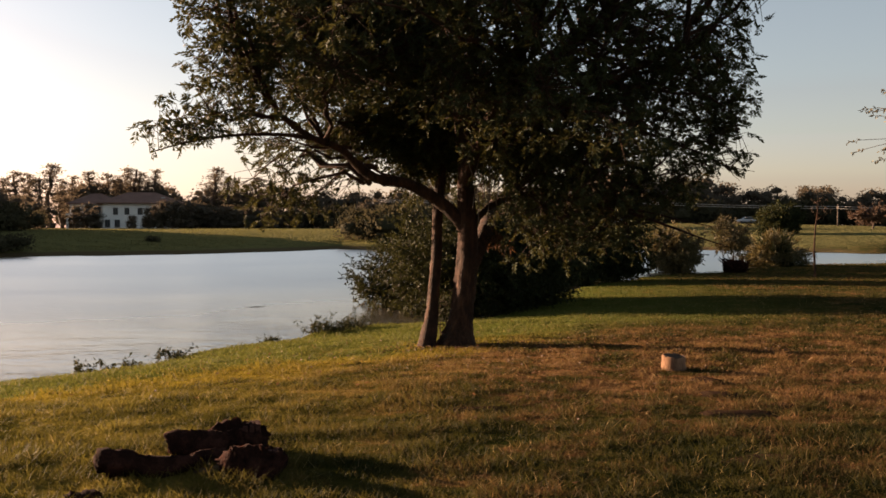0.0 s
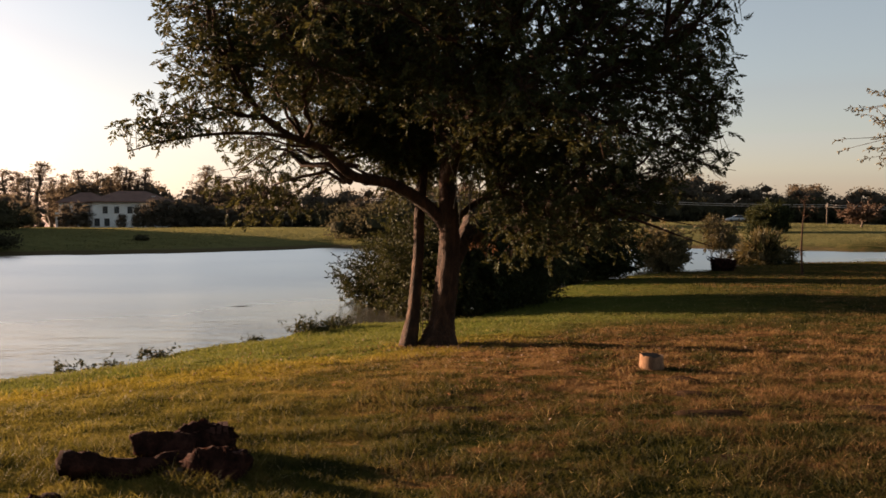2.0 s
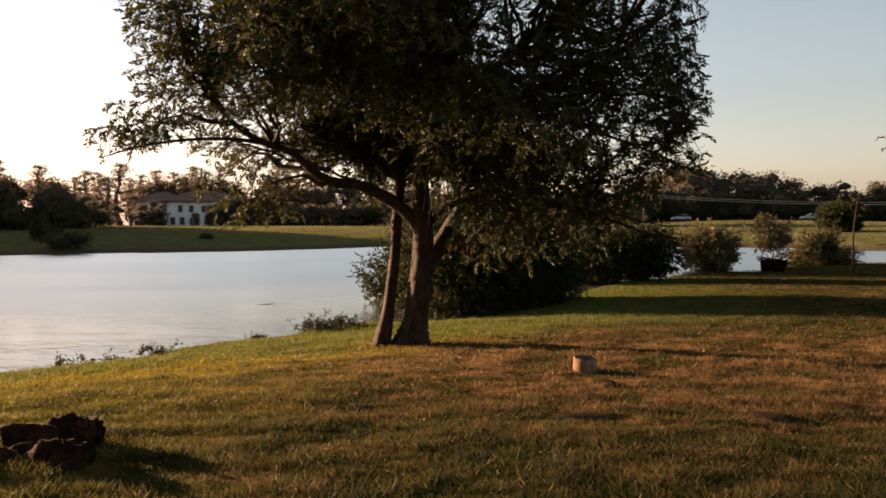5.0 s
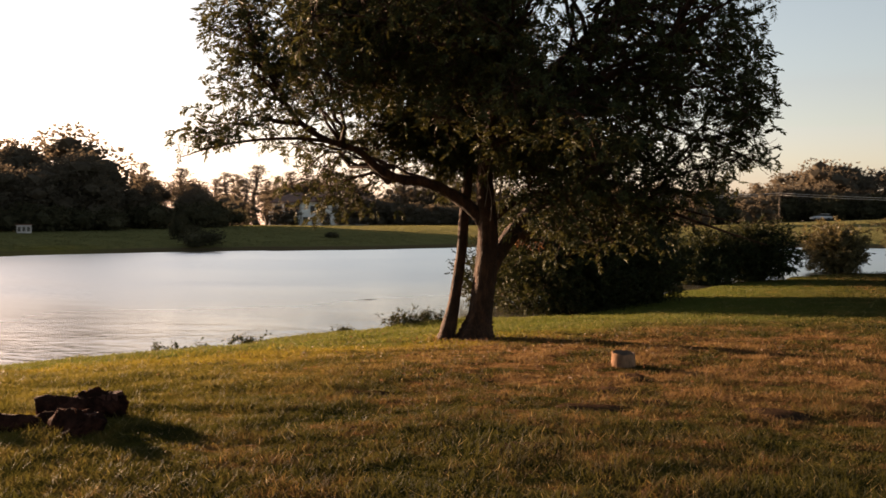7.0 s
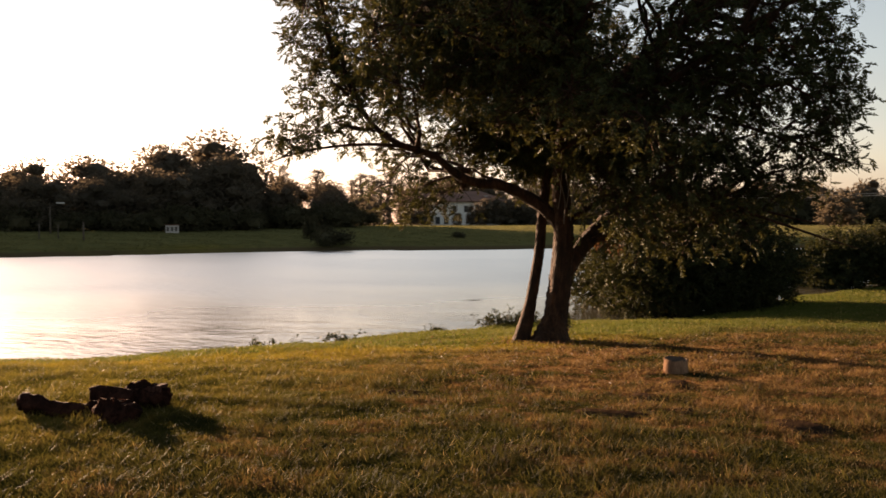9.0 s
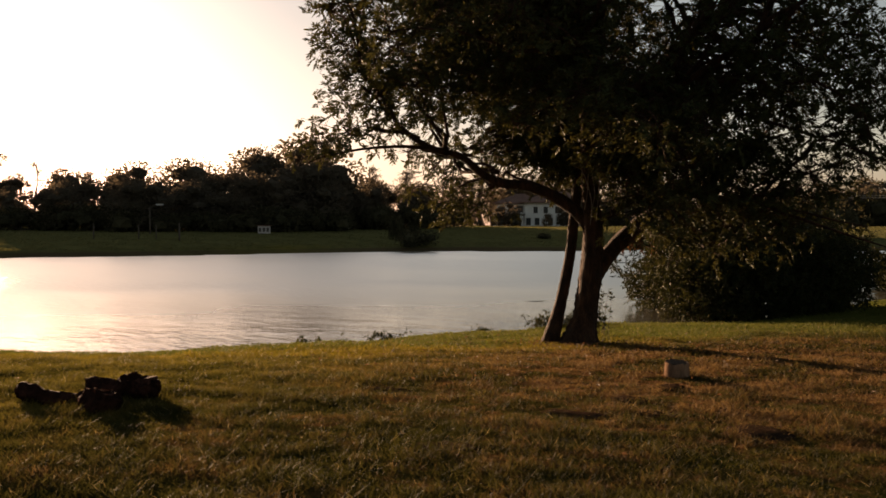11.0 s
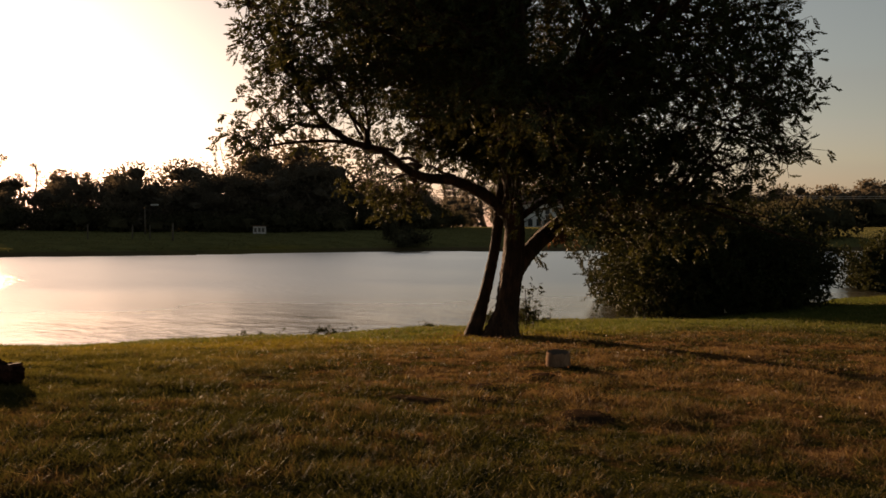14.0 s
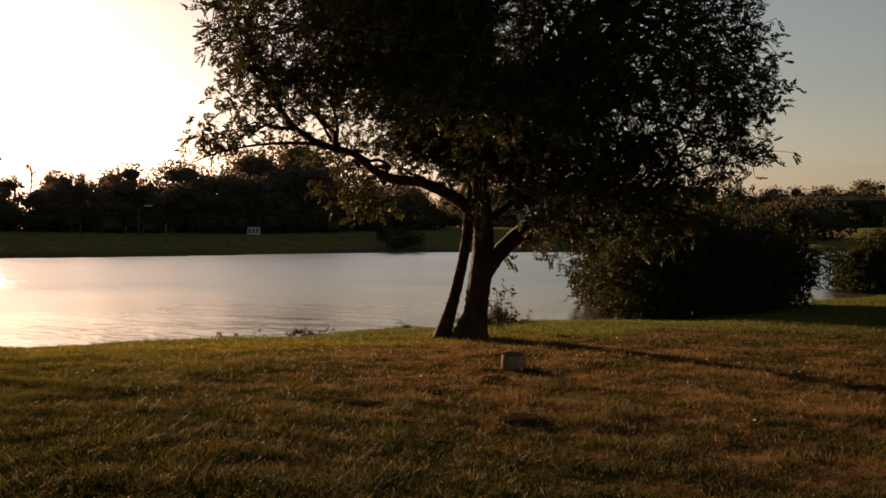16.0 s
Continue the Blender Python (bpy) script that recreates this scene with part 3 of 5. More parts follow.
    for a, b in (((2.7, 15.4, 3.1), (3.5, 15.3, 3.22)), ((3.1, 15.4, 2.95), (3.85, 15.5, 3.12)), ((3.0, 15.4, 2.99), (3.32, 15.35, 2.5)), ((3.5, 15.42, 2.75), (3.88, 15.3, 3.02)), ((3.3, 15.4, 2.85), (3.75, 15.6, 2.88)), ((2.9, 15.4, 3.03), (3.2, 15.2, 2.65)), ((2.5, 15.4, 3.18), (3.3, 15.6, 3.3)), ((3.4, 15.4, 2.8), (3.72, 15.5, 2.5))):
        V, F = tube(wander(np.array(a) - o, np.array(b) - o, 0.010, 0.003, rng, 7, -0.08, 0.35), 5)
        mesh_part("branch", V, clean_quads(F), M_BARK, tree)
    limb_mesh("branch", rel(droop), tree, 5, 8, 0.02, 0.0)
    limb_mesh("branch", rel(fork), tree, 5, 7, 0.02, 0.0)
    limb_mesh("trunk", rel(trunk), tree, 12, 26, 0.035, 0.07, "furrowed brown bark, flared at the root")
    limb_mesh("trunk", rel(second), tree, 12, 18, 0.035, 0.05)
    bough = [left, low, right, front, back, high_l, high_r, frt_r]
    for b in bough:
        limb_mesh("limb", rel(b), tree)
    # secondary branches grow from the boughs towards points spread through the crown
    pool = np.vstack([spline(b, 8) for b in bough + [droop, trunk[6:], second[6:]]])
    centre = np.array([-0.9, 14.95, 5.2])
    ends = []
    while len(ends) < 180:
        v = rng.normal(size=3)
        v /= np.linalg.norm(v)
        p = centre + v * np.array([4.7, 4.6, 4.3]) * (0.5 + 0.47 * rng.random() ** 0.7)
        if p[2] < (3.2 if p[0] < -1 else 2.5) + 0.5 * rng.random() or (p[0] < -3.2 and p[2] < 3.7) or (p[0] > 2.6 and p[1] > 15.4):
            continue
        ends.append(p)
    # drooping low growth: right-hand side, left-hand side and the small leaves beside the stem
    low_right = ((0.2, 15.7, 1.55), (0.7, 16.1, 1.3), (1.3, 15.8, 1.6), (1.9, 16.2, 1.75), (0.9, 16.8, 1.5), (1.6, 15.2, 2.2))
    right_edge = ((2.4, 16.2, 2.2), (3.3, 15.5, 3.2), (3.4, 15, 3.8), (3.3, 16.2, 2.9), (3.4, 14.5, 3.4), (3.5, 15.5, 4.3), (3.3, 16, 3.6), (3.5, 16.4, 4), (3.4, 16, 4.8), (3.5, 15.2, 5.6), (2.6, 15.3, 2.5), (2.6, 16.8, 5), (2.7, 16.2, 4.4), (2.3, 17, 5.6), (2.7, 15.8, 5.4), (2.4, 16.2, 4.1), (2.9, 15.2, 4.9), (2.8, 14.8, 4), (3.6, 13.2, 5.9), (3.9, 12.9, 6.4), (3.5, 12.6, 5.4), (3.3, 13.6, 6.8), (3.8, 13.5, 5.3), (3.2, 12.2, 6.2), (3.4, 14, 4.7))
    left_side = ((-4.6, 16, 2.2), (-3.2, 15.4, 2.45), (-4.9, 16.3, 2.05), (-4.2, 16.2, 2.1), (-3.6, 15.9, 2.5), (-5, 15.6, 2.6), (-4.4, 15.4, 2.8), (-4.7, 12.7, 3.4), (-5.1, 12.45, 3.2), (-4.4, 12.4, 4.3), (-4.2, 13.8, 3.1), (-4.5, 12.3, 4.9), (-4.7, 12.7, 5.6), (-4.3, 11.8, 5.4), (-4.7, 13.2, 4.6), (-4.4, 12.1, 6.2), (-4.9, 13.5, 6.2))
    beside_stem = ((0.3, 14.6, 2.6), (1, 14.2, 2.8), (-0.1, 14.3, 2.35), (0.3, 14.2, 2.05), (0.1, 13.9, 2.6), (0.7, 14.6, 1.9), (-0.2, 14, 2.9), (1.2, 14.7, 2.1))
    for q in low_right + right_edge + left_side + beside_stem:
        ends.append(np.array(q, dtype=float))
    for i in range(26):
        ends.append(np.array([rng.uniform(-3.6, -1.6), rng.uniform(15.0, 16.8), rng.uniform(2.95, 3.9)]))
    for i in range(34):
        ends.append(np.array([rng.uniform(-2.2, 1.6), rng.uniform(15.3, 17.6), rng.uniform(2.7, 4.4)]))
    for i in range(22):
        ends.append(np.array([rng.uniform(-3.6, -1.2), rng.uniform(13.2, 16.5), rng.uniform(4.0, 7.0)]))
    for i in range(14):
        ends.append(np.array([rng.uniform(-4.3, -1.6), rng.uniform(13.0, 16.8), rng.uniform(3.9, 6.2)]))
    second_rows = []
    for e in ends:
        a = nearest(e + (centre - e) * 0.35 + np.array([0, 0, -0.5]), pool)[:3]
        size = np.linalg.norm(e - a)
        rows = wander(a, e, 0.018 + 0.012 * size, 0.008, rng, 8, 0.08 if e[2] > 3 else 0.14, 0.35)
        second_rows.append(rows)
    for r in second_rows:
        V, F = tube(r - np.array([*o, 0]), 6)
        mesh_part("branch", V, clean_quads(F), M_BARK, tree)
    pool2 = np.vstack([r[3:] for r in second_rows] + [spline(b, 8)[-14:] for b in bough])
    # twigs: around every branch, more of them towards its end
    k = 46
    t_from = np.repeat(pool2, k // 8, 0)[:, :3]
    t_to = t_from + np.clip(rng.normal(size=t_from.shape), -1.5, 1.5) * np.array([0.36, 0.36, 0.30])
    extra = np.array([r[-1, :3] for r in second_rows])
    low_right = (extra[:, 0] > 1.3) & (extra[:, 2] > 1.7) & (extra[:, 2] < 4.2)
    t_from2 = np.vstack([np.repeat(extra, 21, 0), np.repeat(extra[low_right], 14, 0)])
    t_to2 = t_from2 + np.clip(rng.normal(size=t_from2.shape), -1.4, 1.4) * np.array([0.4, 0.4, 0.34])
    t_from, t_to = np.vstack([t_from, t_from2]), np.vstack([t_to, t_to2])
    keep = t_to[:, 2] > 1.0 + 0.3 * rng.random(len(t_to))
    keep &= ~((t_to[:, 0] > -3.6) & (t_to[:, 0] < -1.0) & (t_to[:, 2] < 3.1 - 0.1 * (t_to[:, 0] + 1)) & (t_to[:, 1] < 14.9))
    keep &= ~((t_to[:, 0] > -1.9) & (t_to[:, 0] < -0.35) & (t_to[:, 2] < 2.6) & (t_to[:, 1] < 15.6))
    near_droop = (((t_to - np.array([-4.3, 16.0, 2.4])) / np.array([1.5, 1.2, 0.75])) ** 2).sum(1) < 1.0
    keep &= ~((t_to[:, 0] < -2.4) & (t_to[:, 2] < 2.95) & ~near_droop)
    keep &= ~(near_droop & (rng.random(len(t_to)) < 0.2))
    keep &= ~((t_to[:, 0] > 0.4) & (t_to[:, 0] < 3.0) & (t_to[:, 2] > 3.2) & (rng.random(len(t_to)) < np.where(t_to[:, 2] < 4.4, 0.45, 0.7)))
    px, py, pz = t_to.T
    reach = np.where(pz < 2.1, 0.165, np.where(pz < 2.7, 0.21, np.where(pz < 5.2, 0.262, 0.31))) * py + 0.02
    keep &= px < np.minimum(np.minimum(reach, 3.95), 6.95 - 0.189 * (py - 1.6)) - 0.3 * rng.random(len(px))
    keep &= px > 0.3 - 0.5 * py
    keep &= (pz < 3.8) | ((px > 0.08 - 0.432 * py + 0.3 * rng.random(len(px))) & (px > 8.8 - 1.2 * py))
    keep &= (px > -5.85) & (px > 7.35 - 1.07 * py)
    keep &= ~((px < -2.6) & (pz < 4.6) & (rng.random(len(px)) < 0.14))
    keep &= ~((pz > 6.9) & (rng.random(len(pz)) < 0.6))
    t_from, t_to = t_from[keep], t_to[keep]
    # small sprays that hang below the boughs
    hang = np.array([(-1.1, 16.0, 1.05), (-1.02, 16.05, 1.0), (-0.4, 16.0, 1.1), (-0.3, 16.05, 1.02), (0.03, 16.0, 1.0), (0.3, 15.9, 1.12), (-1.15, 15.95, 1.15)])
    t_from, t_to = np.vstack([t_from, hang + np.array([0.12, 0.2, 0.55])]), np.vstack([t_to, hang])
    outward = t_to - centre
    outward /= np.linalg.norm(outward, axis=1)[:, None]
    leaves, (ta, tb) = pinnate(t_to - o, outward, rng, 2, 6, 0.19, 0.084, 0.031, 0.08)
    TV, TF = join([thin_lines(t_from - o, t_to - o, 0.007, 0.004), thin_lines(ta[::3], tb[::3], 0.004, 0.002)])
    tagged(mesh_part("twigwork", TV, TF, M_BARK, tree), kind="stuff")
    mesh_part("crown", leaves[0], leaves[1], M_LEAF, tree, "dark green pointed leaves in drooping sprays", False)
    # a broken branch with withered leaves, and creeper strands on the stem
    dead = np.array([(-0.5, 15.95, 1.5)]) + rng.normal(size=(26, 3)) * np.array([0.14, 0.12, 0.12])
    lv, _ = sprays(dead - o, rng.normal(size=(26, 3)), rng, 8, 0.12, 0.11, 0.035, 0.8)
    mesh_part("withered_leaves", lv[0], lv[1], M_DRYLEAF, tree, "clump of withered orange leaves", False)
    for i in range(9):
        sx, sy = -0.82 + 0.05 * i + rng.normal() * 0.03, 14.35 + rng.normal() * 0.1
        top = 3.3 + rng.random() * 0.8
        low_z = 1.75 + rng.random() * 0.7
        pts = [(sx + rng.normal() * 0.04, sy + rng.normal() * 0.04, top + (low_z - top) * t, 0.009) for t in np.linspace(0, 1, 6)]
        V, F = tube(spline(rel(pts), 3), 5)
        mesh_part("creeper", V, clean_quads(F), M_POST, tree, "pale hanging creeper stem")
    return tree


big_tree(-1.05, 14.85)

# ---------------------------------------------------------------- shrubs and smaller trees


def lobed(rng, lobes, count, fuzz=0.10):
    """Points near the skins of several overlapping rounded masses, with the way outwards."""
    c = np.array([l[0] for l in lobes], dtype=float)
    r = np.array([l[1] for l in lobes], dtype=float)
    size = (r[:, 0] * r[:, 1] + r[:, 1] * r[:, 2] + r[:, 0] * r[:, 2])
    pick = rng.choice(len(lobes), count, p=size / size.sum())
    v = rng.normal(size=(count, 3))
    v /= np.linalg.norm(v, axis=1)[:, None]
    depth = 1.0 - 0.45 * rng.random(count) ** 2 + fuzz * rng.normal(size=count)
    return c[pick] + v * r[pick] * depth[:, None], v


def shrub(name, x, y, w, dpt, h, label, mat=None, count=900, leaf=(0.13, 0.05), seed=1, turn=0.0, per=10, twig=0.4, category="shrub", group="", lift=0.08):
    """A dense bush that comes down to the ground: stems, and leafy sprays on uneven rounded masses."""
    rng = np.random.default_rng(seed)
    ob = thing(name, x, y, gz(x, y) - 0.05, label, category, group, turn)
    lobes = []
    for i in range(12):
        a = rng.random() * 2 * np.pi
        q = 0.62 * math.sqrt(rng.random())
        zc = h * (0.28 + 0.42 * rng.random())
        s = 0.30 + 0.14 * rng.random()
        lobes.append(((w / 2 * q * math.cos(a), dpt / 2 * q * math.sin(a), zc), (w * s * 0.8, dpt * s * 0.8, h * s * 0.75)))
    lobes.append(((0, 0, h * 0.3), (w * 0.42, dpt * 0.42, h * 0.3)))
    lobes.append(((0, 0, h * 0.35), (w * 0.28, dpt * 0.28, h * 0.35)))
    pts, out = lobed(rng, lobes, count)
    # young shoots that stand out of the rounded mass
    sel = rng.integers(count, size=count // 7)
    tip = out[sel] * 0.8 + rng.normal(size=(len(sel), 3)) * 0.35 + np.array([0, 0, 0.35])
    for q in (0.12, 0.22, 0.32):
        pts, out = np.vstack([pts, pts[sel] + tip * q * h * 0.4]), np.vstack([out, tip])
    low = pts[:, 2] < lift
    pts[low, 2] = lift + 0.35 * rng.random(low.sum())
    lv, (ta, tb) = sprays(pts, out, rng, per, twig, leaf[0], leaf[1], 0.25)
    lv[0][:, 2] = np.maximum(lv[0][:, 2], 0.02)
    mesh_part("crown", lv[0], lv[1], mat or M_SHRUB, ob, "", False)
    for i in range(14):
        e = pts[rng.integers(len(pts))] * 0.9
        V, F = tube(wander(np.array([rng.normal() * 0.08 * w, rng.normal() * 0.08 * dpt, -0.05]), e, 0.035, 0.01, rng, 6, 0.1, 0.3), 5)
        mesh_part("stem", V, clean_quads(F), M_BARK, ob)
    V, F = thin_lines(ta, tb, 0.006, 0.003)
    tagged(mesh_part("twigwork", V, F, M_BARK, ob), kind="stuff")
    return ob


shrub("shore_shrub", -2.2, 26.9, 4.0, 4.2, 3.75, "large dense dark green shrub leaning over the lake", seed=3, count=2100, lift=0.4, group="shrubs along the shore")
shrub("shore_shrub", -3.7, 29.2, 3.8, 3.0, 3.3, "dense dark green shrub leaning out over the lake", seed=14, count=1300, lift=0.4, group="shrubs along the shore")
shrub("shore_shrub", -0.9, 28.5, 4.0, 4.2, 3.6, "large dense dark green shrub on the lake bank", seed=4, count=2000, lift=0.4, group="shrubs along the shore")
shrub("shore_shrub", 0.4, 30.2, 2.7, 3.2, 2.6, "lower dark shrub at the end of a shore thicket", seed=5, count=1400, group="shrubs along the shore")
shrub("shore_shrub", 1.8, 41.6, 3.0, 3.6, 3.0, "rounded dark olive shrub on the lake bank", seed=6, count=1300, leaf=(0.17, 0.07), group="shrubs along the shore")
shrub("shore_shrub", 4.3, 43.3, 3.1, 3.4, 2.9, "rounded dark olive shrub on the lake bank", seed=7, count=1300, leaf=(0.17, 0.07), group="shrubs along the shore")
shrub("shore_shrub", 8.6, 51.6, 3.0, 3.0, 2.7, "rounded bush with reddish olive leaves on the bank", mat=M_OLIVE, seed=8, count=1200, leaf=(0.18, 0.07), group="shrubs along the shore")


def palm_shrub(x, y, h):
    """Clump of stiff arching fronds rising from one base."""
    rng = np.random.default_rng(21)
    ob = thing("palm_shrub", x, y, gz(x, y) - 0.05, "clump of stiff spiky palm fronds on the lake bank", "palm shrub")
    for k in range(150):
        a, tilt = rng.random() * 2 * np.pi, 0.1 + 1.3 * rng.random() ** 0.8
        L = h * (0.6 + 0.4 * rng.random())
        s = np.linspace(0, 1, 9)
        bend = tilt + 0.9 * s ** 1.6 * tilt * 0.6
        px, pz = np.cumsum(np.sin(bend)) * L / 9, np.cumsum(np.cos(bend)) * L / 9
        c = np.stack([px * np.cos(a) + 0.28 * rng.normal(), px * np.sin(a) + 0.28 * rng.normal(), pz + 0.05], -1)
        c[:, 2] = np.maximum(c[:, 2], 0.1)
        stem = tube(np.hstack([c, np.linspace(0.02, 0.005, 9)[:, None]]), 4)
        base = np.repeat(c[3:], 8, 0)
        way = np.repeat(np.gradient(c, axis=0)[3:], 8, 0)
        way = way / np.linalg.norm(way, axis=1)[:, None] + rng.normal(size=way.shape) * 0.55
        lv = leaf_blades(base, way, 0.55, 0.06, rng)
        V, F = join([stem, lv])
        mesh_part("frond", V, clean_quads(F), M_OLIVE if k % 5 < 4 else M_SHRUB, ob, "", False)
    return ob


palm_shrub(16.9, 61.0, 2.3)


def small_tree(name, x, y, h, crown_r, crown_z, squash, count, label, mat, leaf=(0.2, 0.08), seed=2, trunk_r=0.06, per=10, twig=0.4, category="tree", group="", branches=14, lean=0.03, wild=0.3):
    rng = np.random.default_rng(seed)
    ob = thing(name, x, y, gz(x, y) - 0.05, label, category, group)
    top = np.array([rng.normal() * lean * h, rng.normal() * lean * h, h * 0.92])
    rows = wander(np.zeros(3), top, trunk_r, trunk_r * 0.25, rng, 9, 0, 0.12)
    rows[0, 3] *= 1.5
    V, F = tube(rows, 8)
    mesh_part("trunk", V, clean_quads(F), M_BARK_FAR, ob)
    c = np.array([top[0], top[1], crown_z])
    ends = []
    for i in range(branches):
        v = rng.normal(size=3)
        v /= np.linalg.norm(v)
        ends.append(c + v * crown_r * np.array([1, 1, squash]) * (0.55 + 0.45 * rng.random()))
    tip = []
    for e in ends:
        a = rows[np.clip(int(len(rows) * (0.35 + 0.5 * rng.random())), 0, len(rows) - 1), :3]
        if a[2] > e[2] + 0.2 * h:
            a = rows[len(rows) // 2, :3]
        w = wander(a, e, trunk_r * 0.45, trunk_r * 0.1, rng, 6, 0.1, wild)
        V, F = tube(w, 5)
        mesh_part("branch", V, clean_quads(F), M_BARK_FAR, ob)
        tip.append(w[2:, :3])
    if count:
        tip = np.vstack(tip)
        pts = tip[rng.integers(len(tip), size=count)] + rng.normal(size=(count, 3)) * crown_r * 0.22 * np.array([1, 1, squash])
        lv, (ta, tb) = sprays(pts, pts - c, rng, per, twig, leaf[0], leaf[1], 0.3)
        mesh_part("crown", lv[0], lv[1], mat, ob, "", False)
        root = np.array([tip[np.argmin(((tip - p) ** 2).sum(1))] for p in pts])
        V, F = join([thin_lines(root, pts, trunk_r * 0.09, trunk_r * 0.06), thin_lines(ta, tb, trunk_r * 0.06, trunk_r * 0.03)])
        tagged(mesh_part("twigwork", V, F, M_BARK_FAR, ob), kind="stuff")
    return ob


small_tree("umbrella_tree", 12.5, 54.0, 3.5, 1.1, 2.4, 0.85, 330, "small tree with a drooping rounded crown on the bank", M_OLIVE, seed=31, trunk_r=0.05)


def sapling(x, y, h):
    """A single straight stem with a few short reddish twigs at its bent tip."""
    rng = np.random.default_rng(32)
    ob = thing("sapling", x, y, gz(x, y) - 0.05, "thin bare sapling with a few reddish leaves on the lawn", "sapling")
    stem = [(0, 0, 0, 0.085), (0.0, 0, 0.35, 0.06), (-0.04, 0, 1.4, 0.05), (0.0, 0, 2.5, 0.042), (0.1, 0, 3.4, 0.03), (0.14, 0, h, 0.014)]
    V, F = tube(spline(stem, 6), 9, 0.03, rng)
    mesh_part("stem", V, clean_quads(F), M_BARK, ob)
    tips = []
    for z, dx, up in ((3.0, 0.5, 0.35), (3.15, -0.35, 0.45), (3.35, 0.65, 0.3), (3.5, -0.3, 0.55), (3.6, 0.42, 0.5), (3.75, 0.2, 0.45), (3.45, 0.7, 0.05), (3.8, -0.22, 0.3)):
        a = np.array([0.1, 0.0, z])
        b = a + np.array([dx, rng.normal() * 0.3, up])
        w = wander(a, b, 0.018, 0.006, rng, 6, 0.05, 0.3)
        V, F = tube(w, 5)
        mesh_part("twig", V, clean_quads(F), M_BARK, ob)
        tips.append(w[2:, :3])
    p = np.vstack(tips)
    lv, _ = sprays(p, rng.normal(size=p.shape), rng, 2, 0.1, 0.09, 0.04, 0.3)
    mesh_part("leaves", lv[0], lv[1], M_RUST, ob, "few reddish leaves", False)


sapling(15.0, 46.6, 4.1)
shrub("bank_shrub", 33.4, 119.0, 4.6, 4.4, 3.4, "broad dark bush on the bank beyond the pond", seed=9, count=900, leaf=(0.42, 0.2), per=8, twig=0.8)
small_tree("russet_tree", 52.5, 137.0, 2.9, 2.8, 2.0, 0.40, 300, "low spreading tree with russet autumn leaves", M_RUST, leaf=(0.45, 0.2), seed=33, trunk_r=0.16, twig=0.8)
small_tree("park_tree", 17.7, 33.0, 8.2, 3.5, 6.1, 0.48, 1500, "sparsely leaved spreading tree with thin bare outer twigs", M_PALE, leaf=(0.19, 0.08), seed=35, trunk_r=0.2, per=8, twig=0.5, branches=64, wild=0.9)

# ---------------------------------------------------------------- stump and logs on the lawn


def stump(x, y):
    """Short sawn stump: slightly oval, bark gone, with a darker sunken top."""
    rng = np.random.default_rng(41)
    ob = thing("tree_stump", x, y, gz(x, y), "short sawn tree stump, pale barkless side and dark top", "stump")
    a = np.linspace(0, 2 * np.pi, 28, endpoint=False)
    wave = 1 + 0.035 * np.sin(3 * a + 0.5) + 0.02 * np.sin(7 * a)
    V, F = [], []
    prof = [(0.158, -0.08), (0.150, 0.01), (0.146, 0.07), (0.143, 0.125), (0.142, 0.158), (0.138, 0.17), (0.130, 0.169)]
    for r, z in prof:
        for k, ang in enumerate(a):
            rr = r * wave[k] * (1 + rng.normal() * 0.008)
            V.append((rr * math.cos(ang), rr * math.sin(ang), z + (0.012 * math.cos(ang - 2.2) + 0.017 * math.sin(5 * ang + 1) * math.sin(11 * ang) if z > 0.15 else 0)))
    m = len(a)
    for i in range(len(prof) - 1):
        for k in range(m):
            F.append([i * m + k, i * m + (k + 1) % m, (i + 1) * m + (k + 1) % m, (i + 1) * m + k])
    mesh_part("side", V, F, M_CUT, ob)
    V, F = [], []
    rings = [(0.131, 0.169), (0.11, 0.15), (0.07, 0.142), (0.02, 0.138)]
    for r, z in rings:
        for k, ang in enumerate(a):
            V.append((r * wave[k] * math.cos(ang), r * wave[k] * math.sin(ang), z + 0.012 * math.cos(ang - 2.2) * r / 0.14 + rng.normal() * 0.002))
    for i in range(len(rings) - 1):
        for k in range(m):
            F.append([i * m + k, i * m + (k + 1) % m, (i + 1) * m + (k + 1) % m, (i + 1) * m + k])
    F.append([3 * m + k for k in range(m)])
    mesh_part("sawn_top", V, F, M_CUTTOP, ob, "dark weathered sawn top")
    return ob


stump(1.85, 11.0)


